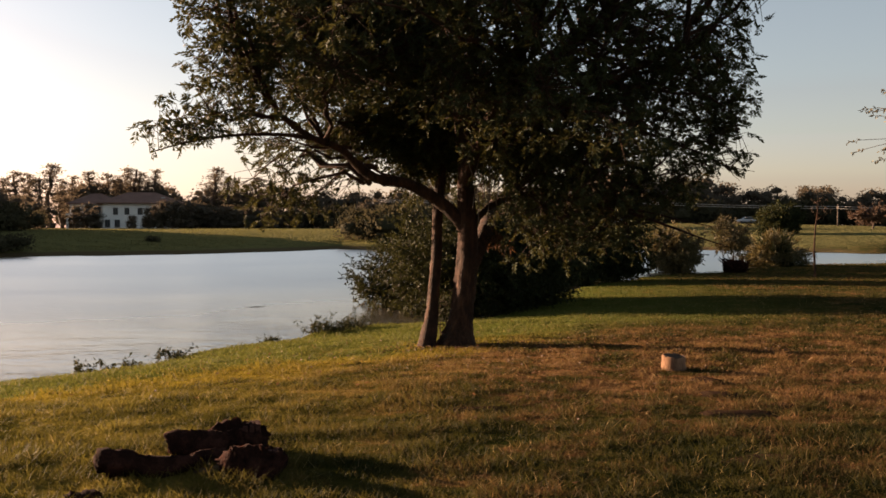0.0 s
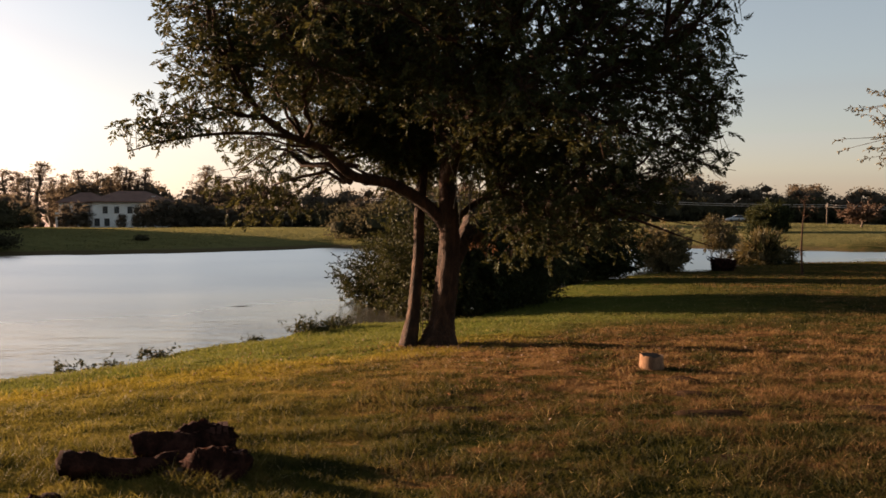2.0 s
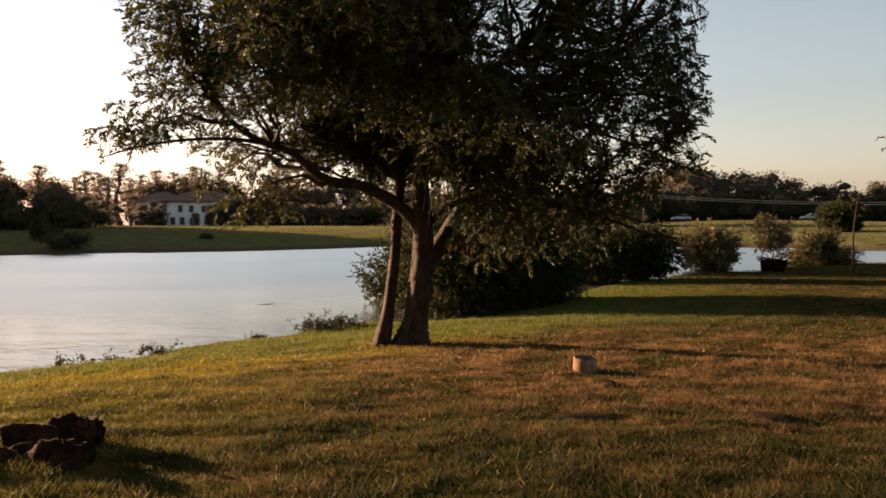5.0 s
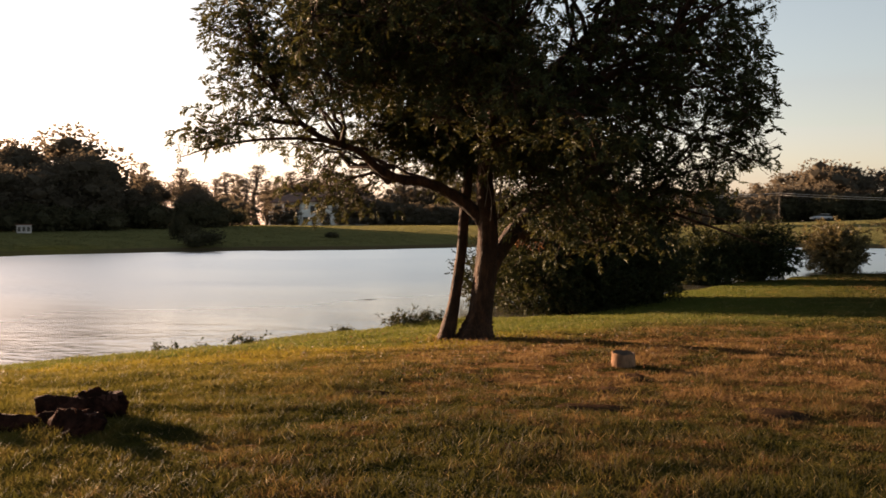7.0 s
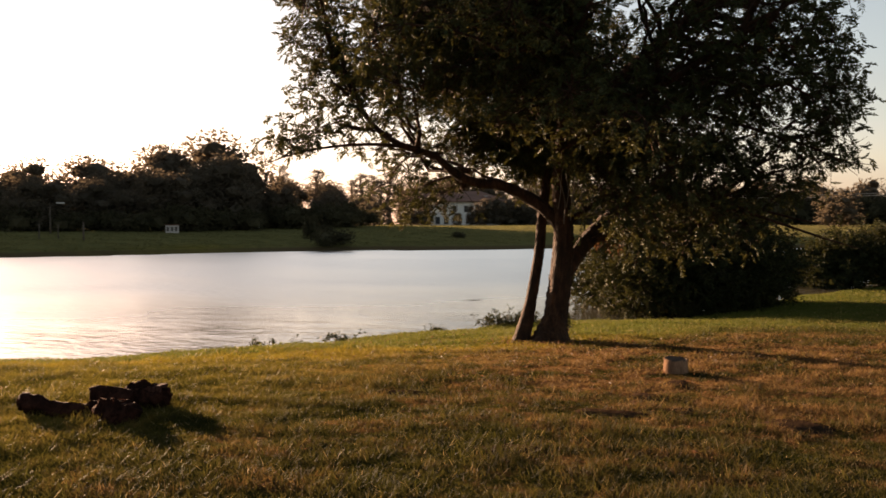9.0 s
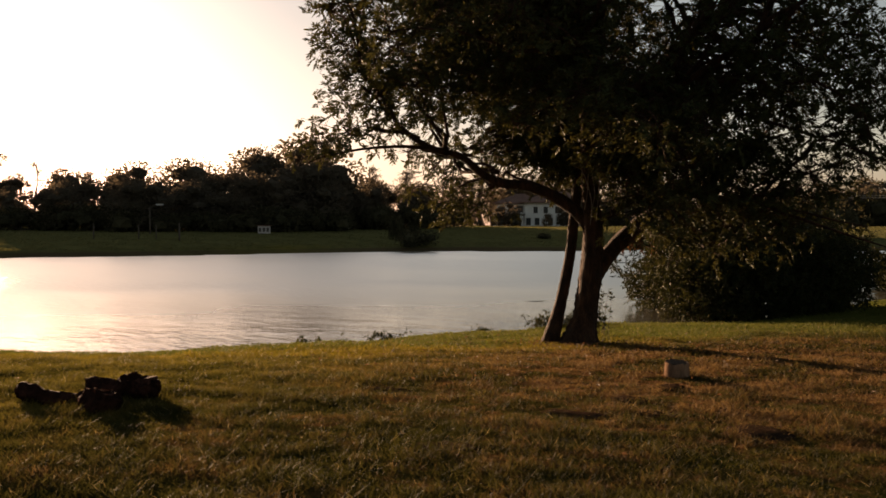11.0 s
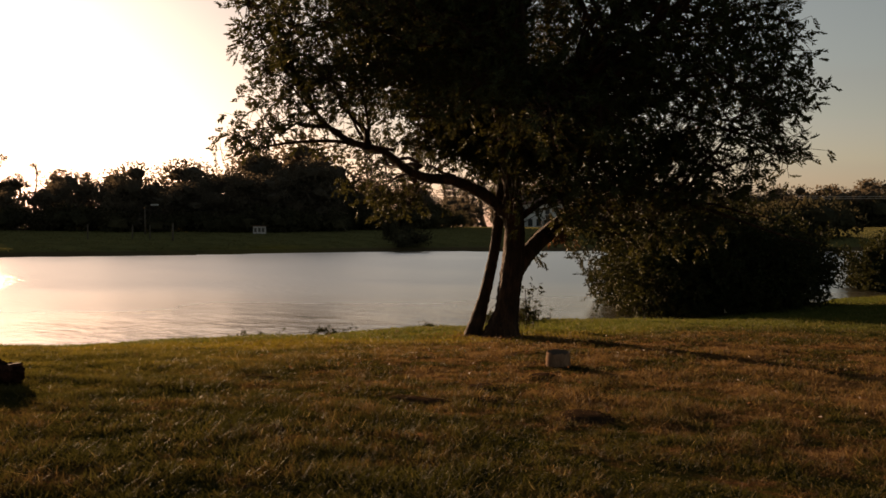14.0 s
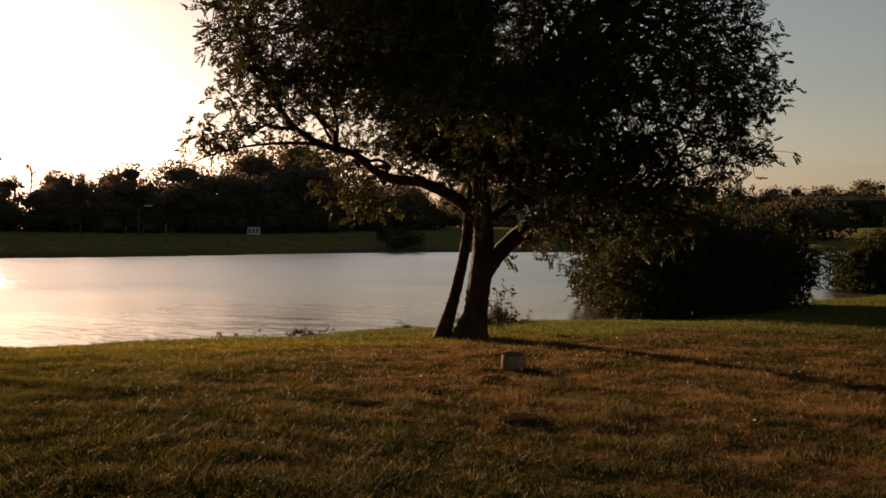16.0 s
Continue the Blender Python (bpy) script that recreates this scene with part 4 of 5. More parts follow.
def rough_log(name, x, y, z, rows, label, seed, seg=22, ridge=0.06, group="rotting logs on the lawn", turn=0.0, cracks=0.02, squash=1.0, top=()):
    """A short piece of rotting trunk: a knobbly tapering body with furrowed bark and hollowed, splintered ends."""
    rng = np.random.default_rng(seed)
    ob = thing(name, x, y, z, label, "log", group, turn)
    path = spline(rows, 7)
    V, F = tube(path, seg, 0.012, rng, ridge)
    V = V * np.array([1, 1, squash])
    for i in range(len(V)):
        p = Vector(V[i]) * 9.0 + Vector((seed * 3.1, 0, 0))
        q = Vector(V[i]) * 28.0 + Vector((0, seed * 1.7, 0))
        nrm = Vector((noise.noise(p), noise.noise(p + Vector((7, 0, 0))), noise.noise(p + Vector((0, 9, 0)))))
        V[i] += np.array(nrm) * 0.03 + np.array((noise.noise(q), noise.noise(q + Vector((5, 0, 0))), noise.noise(q + Vector((0, 5, 0))))) * cracks
    body = mesh_part("log_body", V, clean_quads(F), M_LOG, ob)
    if top:
        # weathered heartwood, cracked into small blocks, on the sawn upper face
        x0, x1, y0, y1, z0, slope = top
        bm = bmesh.new()
        nx_, ny_ = int((x1 - x0) / 0.042), int((y1 - y0) / 0.045)
        for i in range(nx_):
            for j in range(ny_):
                u, v = x0 + (x1 - x0) * (i + 0.12 * rng.normal()) / nx_, y0 + (y1 - y0) * j / ny_
                zz = z0 - 0.028 + slope * (u - x0) + 0.004 * rng.normal()
                box(bm, u, v, zz - 0.07, u + 0.036, v + 0.040, zz)
        part("cracked_top", bm, M_CRACK, ob, "pinkish brown heartwood cracked into blocks")
    return ob


# lengths run along the local x axis of each piece
rough_log("log", -2.40, 6.16, 0.085, [(-0.19, 0, 0.02, 0.085), (-0.17, 0, 0.02, 0.112), (-0.05, 0.01, 0.0, 0.12), (0.1, 0.0, -0.01, 0.12), (0.2, 0, -0.03, 0.11)], "short rotting log with dark reddish bark on the grass", 51, turn=12)
rough_log("log_chunk", -2.17, 6.36, 0.055, [(-0.18, 0, 0.0, 0.10), (-0.12, 0, 0.02, 0.14), (0.03, 0, 0.03, 0.145), (0.13, 0, 0.05, 0.115), (0.22, 0, 0.09, 0.05)], "cracked chunk of rotting trunk with furrowed bark", 52, ridge=0.1, turn=18, cracks=0.04, top=(-0.13, 0.17, -0.09, 0.10, 0.155, 0.12))
rough_log("log_chunk", -1.80, 5.66, 0.03, [(-0.17, 0, 0.01, 0.11), (-0.14, 0, 0.03, 0.15), (0.0, 0, 0.04, 0.16), (0.12, 0, 0.04, 0.15), (0.17, 0, 0.03, 0.12)], "blocky chunk of rotting trunk with a cracked top", 53, ridge=0.1, turn=-8, cracks=0.04, top=(-0.12, 0.13, -0.08, 0.10, 0.19, 0.03))
rough_log("fallen_branch", -2.52, 5.6, 0.045, [(-0.32, -0.12, 0.05, 0.05), (-0.26, -0.1, 0.09, 0.09), (-0.16, -0.07, 0.08, 0.09), (0.0, -0.02, 0.04, 0.072), (0.2, 0.1, 0.03, 0.066), (0.42, 0.3, 0.06, 0.05)], "curved fallen branch half sunk in the grass", 54, seg=16, group="rotting logs on the lawn")
rough_log("log_chunk", -2.72, 5.05, 0.0, [(-0.1, 0, 0.0, 0.05), (-0.07, 0, 0.01, 0.07), (0.05, 0, 0.01, 0.07), (0.1, 0, 0.0, 0.05)], "small dark lump of rotten wood in grass", 55, seg=14)
rough_log("root_ball", 12.2, 51.6, gz(12.2, 51.6) + 0.25, [(-0.65, 0, -0.05, 0.18), (-0.5, 0, 0.0, 0.3), (-0.1, 0, 0.06, 0.36), (0.35, 0, 0.02, 0.33), (0.6, 0, -0.05, 0.2)], "dark upturned root ball lying on the bank", 56, seg=20, ridge=0.12, group="", cracks=0.25)


def lawn_patch(x, y, w, d, seed, mat, label):
    rng = np.random.default_rng(seed)
    ang = np.linspace(0, 2 * np.pi, 26, endpoint=False)
    rr = 1 + 0.22 * np.sin(2 * ang + seed) + 0.12 * rng.normal(size=26)
    V, F = [(x, y, gz(x, y) + 0.03)], []
    for q in (0.35, 0.7, 1.0):
        for k in range(26):
            px, py = x + w * q * rr[k] * math.cos(ang[k]), y + d * q * rr[k] * math.sin(ang[k])
            V.append((px, py, gz(px, py) + (0.03, 0.022, -0.02)[(0.35, 0.7, 1.0).index(q)]))
    for k in range(26):
        F.append([0, 1 + k, 1 + (k + 1) % 26])
        for i in range(2):
            F.append([1 + i * 26 + k, 27 + i * 26 + k, 27 + i * 26 + (k + 1) % 26, 1 + i * 26 + (k + 1) % 26])
    tagged(mesh_part("bare_soil", V, F, mat), label, "soil", kind="structure")


ball = bpy.data.objects["root_ball"]
rng_r = np.random.default_rng(57)
for i in range(44):
    a0, up = rng_r.random() * 2 * np.pi, 0.2 + 0.9 * rng_r.random()
    p0 = np.array([0.45 * math.cos(a0), 0.3 * math.sin(a0), 0.02 + 0.25 * rng_r.random()])
    p1 = p0 + np.array([0.42 * math.cos(a0), 0.42 * math.sin(a0), 0.45 * up]) * (0.5 + 0.9 * rng_r.random())
    V, F = tube(wander(p0, p1, 0.06, 0.015, rng_r, 5, 0.1, 0.6), 5)
    mesh_part("root", V, clean_quads(F), M_LOG, ball)
lawn_patch(-2.1, 5.75, 0.28, 0.16, 3, M_DIRT, "patch of bare reddish soil between the logs")
# dark sheets for worn hollows, the shade inside them put into the colour
for i, (px_, py_, w_, d_) in enumerate(((1.9, 8.0, 0.36, 0.2), (2.0, 9.1, 0.2, 0.24), (2.1, 10.1, 0.18, 0.3), (3.5, 8.2, 0.4, 0.24), (1.68, 6.2, 0.36, 0.16), (2.45, 8.45, 0.2, 0.12), (-0.45, 8.25, 0.3, 0.16))):
    lawn_patch(px_, py_, w_, d_, 20 + i, M_HOLLOW, "dark worn hollow in the lawn, its shade in the colour")

# ---------------------------------------------------------------- weeds along the water's edge


def weed(x, y, w, h, count, seed, label, mat=None):
    rng = np.random.default_rng(seed)
    ob = thing("shore_weed", x, y, gz(x, y) - 0.02, label, "weed", "weeds at the water's edge")
    a = np.stack([rng.normal(size=count) * w * 0.3, rng.normal(size=count) * w * 0.2, np.zeros(count)], -1)
    b = a + np.stack([rng.normal(size=count) * w * 0.2, rng.normal(size=count) * w * 0.2, h * (0.35 + 0.6 * rng.random(count))], -1)
    V, F = thin_lines(a, b, 0.006, 0.003)
    tagged(mesh_part("stems", V, F, M_BARK, ob), kind="stuff")
    t = rng.random(count * 5) * 0.7 + 0.35
    k = rng.integers(count, size=count * 5)
    pts = a[k] + (b[k] - a[k]) * t[:, None]
    lv, _ = sprays(pts, rng.normal(size=pts.shape), rng, 3, 0.08, 0.08, 0.032, 0.1)
    mesh_part("leaves", lv[0], lv[1], mat or M_SHRUB, ob, "", False)
    return ob


for i, (x, y, w, h, c) in enumerate(((-7.95, 15.4, 0.8, 0.3, 20), (-7.6, 16.15, 0.3, 0.2, 8), (-7.1, 17.0, 0.8, 0.28, 18), (-5.85, 19.1, 0.35, 0.2, 8), (-5.0, 21.1, 1.0, 0.35, 40), (-4.6, 21.7, 0.9, 0.4, 40), (-1.55, 16.55, 0.45, 1.0, 17))):
    weed(x, y, w, h, c, 60 + i, "leafy dark weeds at the edge of the lake" if i < 6 else "thin leafy shoots growing behind the tree trunk")


def floating_branch(x, y, length, turn):
    ob = thing("floating_branch", x, y, WATER_Z, "thin dark branch floating on the lake", "branch", turn=turn)
    V, F = tube(spline([(-length / 2, 0, -0.01, 0.006), (-length / 4, 0.03, 0.0, 0.012), (0, -0.02, 0.008, 0.014), (length / 4, 0.04, 0.0, 0.012), (length / 2, 0, -0.01, 0.006)], 4), 7)
    mesh_part("stick", V, clean_quads(F), M_BARK, ob)
    return ob


floating_branch(-9.1, 28.5, 0.9, 20)

# ---------------------------------------------------------------- far bank


_bm = bmesh.new()
bmesh.ops.create_icosphere(_bm, subdivisions=1, radius=1.0)
_bm.verts.ensure_lookup_table()
BALL = (np.array([v.co[:] for v in _bm.verts]), np.array([[v.index for v in f.verts] + [f.verts[0].index] for f in _bm.faces]))
_bm.free()


def far_tree(h, r, kind, seed, leafage=1500):
    """A prototype woodland tree, built at the origin: broad, tall or pine."""
    rng = np.random.default_rng(seed)
    label = {"broad": "broad rounded woodland tree beyond the lake", "tall": "tall narrow woodland tree beyond the lake", "pine": "slender feathery pine with layered sparse branches", "stone": "thin-stemmed pine with a small flat crown above the wood"}[kind]
    ob = thing("pine_tree" if kind in ("pine", "stone") else "woodland_tree", 0, 0, 0, label, "pine" if kind in ("pine", "stone") else "tree", "woodland beyond the lake")
    trunk_h = h * (0.95 if kind in ("pine", "stone") else 0.75)
    rows = wander(np.array([0, 0, -0.3]), np.array([rng.normal() * 0.03 * h, 0, trunk_h]), 0.024 * h, 0.006 * h, rng, 8, 0, 0.1)
    V, F = tube(rows, 7)
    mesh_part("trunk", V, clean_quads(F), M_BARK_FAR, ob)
    if kind == "stone":
        top = rows[-1, :3]
        ang = np.arange(6) * 1.05
        tips = top + np.stack([np.cos(ang) * r * rng.uniform(0.2, 0.75, 6), np.sin(ang) * r * rng.uniform(0.2, 0.75, 6), -h * np.array([0.0, 0.03, 0.06, 0.11, 0.16, 0.24])], -1)
        V, F = thin_lines(np.repeat(rows[6:7, :3], 6, 0), tips, 0.004 * h, 0.002 * h)
        tagged(mesh_part("branches", V, F, M_BARK_FAR, ob), kind="stuff")
        pts, out = lobed(rng, [(p, (r * rng.uniform(0.25, 0.55), r * 0.4, rng.uniform(0.012, 0.035) * h)) for p in tips], 420, 0.25)
        lv = leaf_blades(pts, out + rng.normal(size=pts.shape) * 0.9, 0.026 * h, 0.009 * h, rng)
    elif kind == "pine":
        a, b, pts = [], [], []
        for i in range(42):
            z = h * (0.22 + 0.75 * (i / 42) + 0.015 * rng.normal())
            L = r * (1.1 - 0.95 * i / 42) * (0.45 + 0.65 * rng.random())
            ang = rng.random() * 2 * np.pi
            s = np.array([0, 0, z])
            e = s + np.array([math.cos(ang) * L, math.sin(ang) * L, 0.32 * L + rng.normal() * 0.1])
            a.append(s)
            b.append(e)
            q = 0.2 + 0.85 * rng.random((34, 1))
            pts.append(s + (e - s) * q + rng.normal(size=(34, 3)) * 0.07 * r)
        V, F = thin_lines(np.array(a), np.array(b), 0.004 * h, 0.0015 * h)
        tagged(mesh_part("branches", V, F, M_BARK_FAR, ob), kind="stuff")
        pts = np.vstack(pts)
        lv = leaf_blades(pts, rng.normal(size=pts.shape) + np.array([0, 0, 0.4]), 0.034 * h, 0.009 * h, rng)
    else:
        lobes = []
        for i in range(9):
            q, s = i * 0.7 + rng.random(), r * (0.3 + 0.15 * rng.random())
            lobes.append((np.array([math.cos(q) * r * 0.55, math.sin(q) * r * 0.55, h * (0.12 + 0.22 * rng.random())]), (s, s, s)))
        for i in range(17):
            v = rng.normal(size=3)
            v /= np.linalg.norm(v)
            c = np.array([v[0] * r * 0.62, v[1] * r * 0.62, h * (0.58 if kind == "broad" else 0.55) + v[2] * h * (0.24 if kind == "broad" else 0.30)])
            s = r * (0.30 + 0.22 * rng.random())
            lobes.append((c, (s, s, s * 0.8)))
        pts, out = lobed(rng, lobes, leafage, 0.05)
        ln = 0.046 if leafage < 3000 else 0.042
        lv = leaf_blades(pts, out + rng.normal(size=pts.shape) * 0.9, ln * h, 0.65 * ln * h, rng)
        # densely leaved heart of every bough, seen only between the outer leaves
        hearts = []
        for c, rad in lobes:
            v, f = BALL
            hearts.append((c + v * np.array(rad) * (0.36 + 0.28 * rng.random((len(v), 1))), f))
        lv = join([lv] + hearts)
        a = np.repeat(rows[3:6, :3], 5, 0)
        b = np.array([lobes[k + 9][0] for k in range(15)])
        V, F = thin_lines(a, b, 0.008 * h, 0.003 * h)
        tagged(mesh_part("branches", V, F, M_BARK_FAR, ob), kind="stuff")
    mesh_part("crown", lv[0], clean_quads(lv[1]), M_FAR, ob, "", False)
    return ob


def placed(proto, x, y, s, turn, wide=1.0):
    return copy_thing(proto, pose(x, y, gz(x, y) - 0.1, 0, 0, turn) @ Matrix.Diagonal((s * wide, s * wide, s, 1)))


BROAD = [far_tree(10, 5.0, "broad", 100 + i) for i in range(4)]
TALL = [far_tree(10, 3.0, "tall", 110 + i) for i in range(3)]
BROAD_FINE = [far_tree(10, 5.0, "broad", 150 + i, 4600) for i in range(4)]
TALL_FINE = [far_tree(10, 3.0, "tall", 160 + i, 3600) for i in range(3)]
STONE = [far_tree(10, 0.95, "stone", 140 + i) for i in range(2)]
PINE = [far_tree(10, 2.2, "pine", 120 + i) for i in range(3)]

# the skyline: degrees left of +y, degrees of height above the eye, distance of the wood's edge
SKYLINE = np.array([
    (68, 2.6, 120), (61, 2.4, 120), (58.5, 3.0, 118), (57.2, 3.2, 116), (55.6, 3.0, 115), (54.5, 2.9, 114), (53.3, 2.4, 112), (52.9, 3.6, 110), (51.5, 4.0, 110), (49.6, 3.6, 112), (47.3, 3.8, 112), (46, 3.9, 112), (44.5, 4.4, 112),
    (43, 5.1, 114), (41.3, 5.0, 116), (39.6, 4.5, 118), (38.6, 3.4, 122), (37.6, 2.8, 125), (35.5, 3.0, 128), (34.2, 2.6, 135), (33.4, 3.1, 145), (32, 2.7, 165), (31, 3.1, 195), (30.4, 3.3, 205), (29.5, 3.0, 225),
    (28.8, 2.7, 262), (27.6, 2.8, 266), (27, 2.4, 268), (26, 2.8, 268), (24, 2.7, 268), (23.5, 1.9, 268), (22.3, 1.6, 262), (21.8, 2.1, 250), (21.3, 2.5, 240), (17, 2.4, 215), (12, 2.0, 200), (11, 2.7, 200), (9.7, 2.4, 200), (7, 2.8, 200),
    (3, 2.5, 205), (-1.4, 2.35, 212), (-2.4, 2.4, 212), (-3, 2.9, 213), (-4.5, 3.4, 215), (-5.5, 3.6, 215), (-6.8, 3.2, 217), (-11, 3.1, 222), (-11.7, 2.4, 225), (-12.7, 3.05, 226), (-13.7, 2.8, 228), (-14.9, 2.2, 232), (-16.4, 2.45, 234),
    (-17, 2.2, 235), (-18.6, 2.4, 236), (-19.3, 2.1, 237), (-22, 2.0, 240), (-30, 2.2, 240), (-38, 2.2, 240)], dtype=float)


rng = np.random.default_rng(77)
az = 67.0
while az > -36:
    el, dist = (np.interp(-az, -SKYLINE[:, 0], SKYLINE[:, k]) for k in (1, 2))
    for row in range(4 if az > 37 else 3):
        D = dist + (0, 9, 18, 44)[row] + rng.random() * 6
        a = radians(az + rng.normal() * 0.5)
        x, y = 3.0 - D * math.sin(a), 1.0 + D * math.cos(a)
        e = el * ((0.74, 0.9, 1.06, 0.55)[row] + 0.12 * rng.random())
        h = max(4.0, math.tan(radians(e)) * D + 1.7 - gz(x, y))
        house_gap = 21.8 < az < 32.2 and D < 266
        if house_gap:
            continue
        broad = rng.random() < 0.72
        protos = (BROAD_FINE if broad else TALL_FINE) if D < 175 else (BROAD if broad else TALL)
        placed(protos[rng.integers(len(protos))], x, y, h / 10 * 1.05, rng.random() * 360, 1.0 + 0.4 * rng.random())
    az -= math.degrees(7.4 / dist)
for a, e, D in ((55.2, 3.4, 135), (32.3, 3.4, 240), (31.2, 3.0, 235), (30.4, 3.9, 245), (29.2, 3.2, 262), (28.3, 3.5, 270), (27.2, 3.4, 272), (26.0, 3.8, 275), (25.3, 3.5, 275), (24.4, 3.7, 272), (20.8, 3.9, 235), (19.6, 3.1, 235), (18.2, 3.3, 230), (35.2, 3.7, 150), (37.4, 4.0, 140), (33.0, 3.0, 242), (31.7, 3.3, 250), (29.8, 2.9, 262), (27.8, 2.8, 270), (26.5, 3.1, 272), (24.9, 3.0, 275), (20.1, 3.3, 232), (18.9, 2.9, 236), (17.4, 3.0, 230)):
    x, y = 3.0 - D * math.sin(radians(a)), 1.0 + D * math.cos(radians(a))
    h = math.tan(radians(e)) * D + 1.7 - gz(x, y)
    placed(PINE[int(a * 10) % 3], x, y, h / 10, a * 77, 1.5 + 0.9 * ((a * 7.3) % 1.0))
for a, e, D in ((61.3, 3.6, 150), (60.5, 4.5, 146), (59.6, 3.3, 150), (58.7, 4.0, 145), (57.4, 3.55, 145)):
    x, y = 5.0 - D * math.sin(radians(a)), 1.0 + D * math.cos(radians(a))
    placed(STONE[int(a * 10) % 2], x, y, (math.tan(radians(e)) * D + 1.7 - gz(x, y)) / 10, a * 77)
# garden trees in front of the house: degrees left of +y, distance, height, width
# the two at 246 and 247 m are added to shade the house's west wall
for a, D, h, w in ((30.8, 196, 6.0, 1.2), (30.0, 200, 5.2, 1.0), (28.5, 203, 3.8, 0.8), (27.8, 203, 4.6, 0.8), (27.2, 204, 3.2, 0.9), (25.2, 204, 3.4, 0.9), (24.3, 205, 3.6, 0.9), (23.9, 205, 6.0, 0.9), (23.4, 206, 6.8, 0.9), (22.8, 206, 7.2, 1.0), (22.2, 207, 7.2, 1.1), (21.6, 208, 7.0, 1.2), (21.0, 208, 6.4, 1.2), (20.2, 206, 5.6, 1.2), (19.2, 205, 6.0, 1.2), (27.8, 203, 6.2, 1.3), (18.0, 205, 5.6, 1.2), (16.6, 205, 6.0, 1.2), (15.0, 205, 5.6, 1.2), (32.3, 192, 6.4, 1.0), (31.6, 214, 8.0, 0.9), (30.9, 224, 8.6, 0.7), (31.7, 247, 9.0, 1.2), (31.0, 246, 9.0, 1.1), (-3.0, 150, 6.0, 1.3), (1.0, 150, 6.5, 1.3)):
    placed(BROAD[int(a * 10) % 4], -D * math.sin(radians(a)), D * math.cos(radians(a)), h / 10, a * 91, w)
for p in BROAD + TALL + BROAD_FINE + TALL_FINE + PINE + STONE:
    for c in p.children:
        bpy.data.objects.remove(c)
    bpy.data.objects.remove(p)

# undergrowth that closes the foot of the wood
def far_shrub(seed):
    rng = np.random.default_rng(seed)
    ob = thing("woodland_shrub", 0, 0, 0, "dark undergrowth shrub at the edge of the woodland", "shrub", "undergrowth beyond the lake")
    lobes = [((rng.normal() * 1.1, rng.normal() * 1.1, 0.7 + 0.5 * rng.random()), (1.2, 1.2, 0.95)) for i in range(7)]
    pts, out = lobed(rng, lobes, 1300, 0.06)
    pts[:, 2] = np.maximum(pts[:, 2], 0.05)
    lv = leaf_blades(pts, out + rng.normal(size=pts.shape) * 0.8, 0.3, 0.18, rng)
    hearts = [(np.array(c) + BALL[0] * np.array(rad) * (0.5 + 0.3 * rng.random((len(BALL[0]), 1))), BALL[1]) for c, rad in lobes]
    lv = join([lv] + hearts)
    lv[0][:, 2] = np.maximum(lv[0][:, 2], 0.0)
    mesh_part("crown", lv[0], clean_quads(lv[1]), M_UNDER, ob, "", False)
    V, F = thin_lines(np.zeros((7, 3)), np.array([l[0] for l in lobes]), 0.05, 0.02)
    tagged(mesh_part("stems", V, F, M_BARK_FAR, ob), kind="stuff")
    return ob


SHRUBS = [far_shrub(130 + i) for i in range(3)]
az = 67.0
while az > -36:
    dist = np.interp(-az, -SKYLINE[:, 0], SKYLINE[:, 2])
    D = dist - 2 + rng.random() * 5
    x, y = 3.0 - D * math.sin(radians(az)), 1.0 + D * math.cos(radians(az))
    if not 22.6 < az < 31.0:
        placed(SHRUBS[rng.integers(3)], x, y, (1.25 + 0.9 * rng.random()) * dist / 140, rng.random() * 360)
    az -= math.degrees(4.2 / dist)
# single bushes on the far bank, close to the water
for x, y, s, w in ((-47.5, 75.0, 0.8, 1.0), (-53.0, 79.5, 1.3, 0.28), (-41.0, 92.0, 0.35, 1.0), (-20.5, 113.0, 1.7, 1.0), (-17.2, 112.5, 2.3, 1.0), (-15.0, 114.0, 1.8, 1.0), (-60.0, 92.0, 0.5, 1.0)):
    placed(SHRUBS[int(x * y) % 3], x, y, s, x * 13, w)
for p in SHRUBS:
    for c in p.children:
        bpy.data.objects.remove(c)
    bpy.data.objects.remove(p)


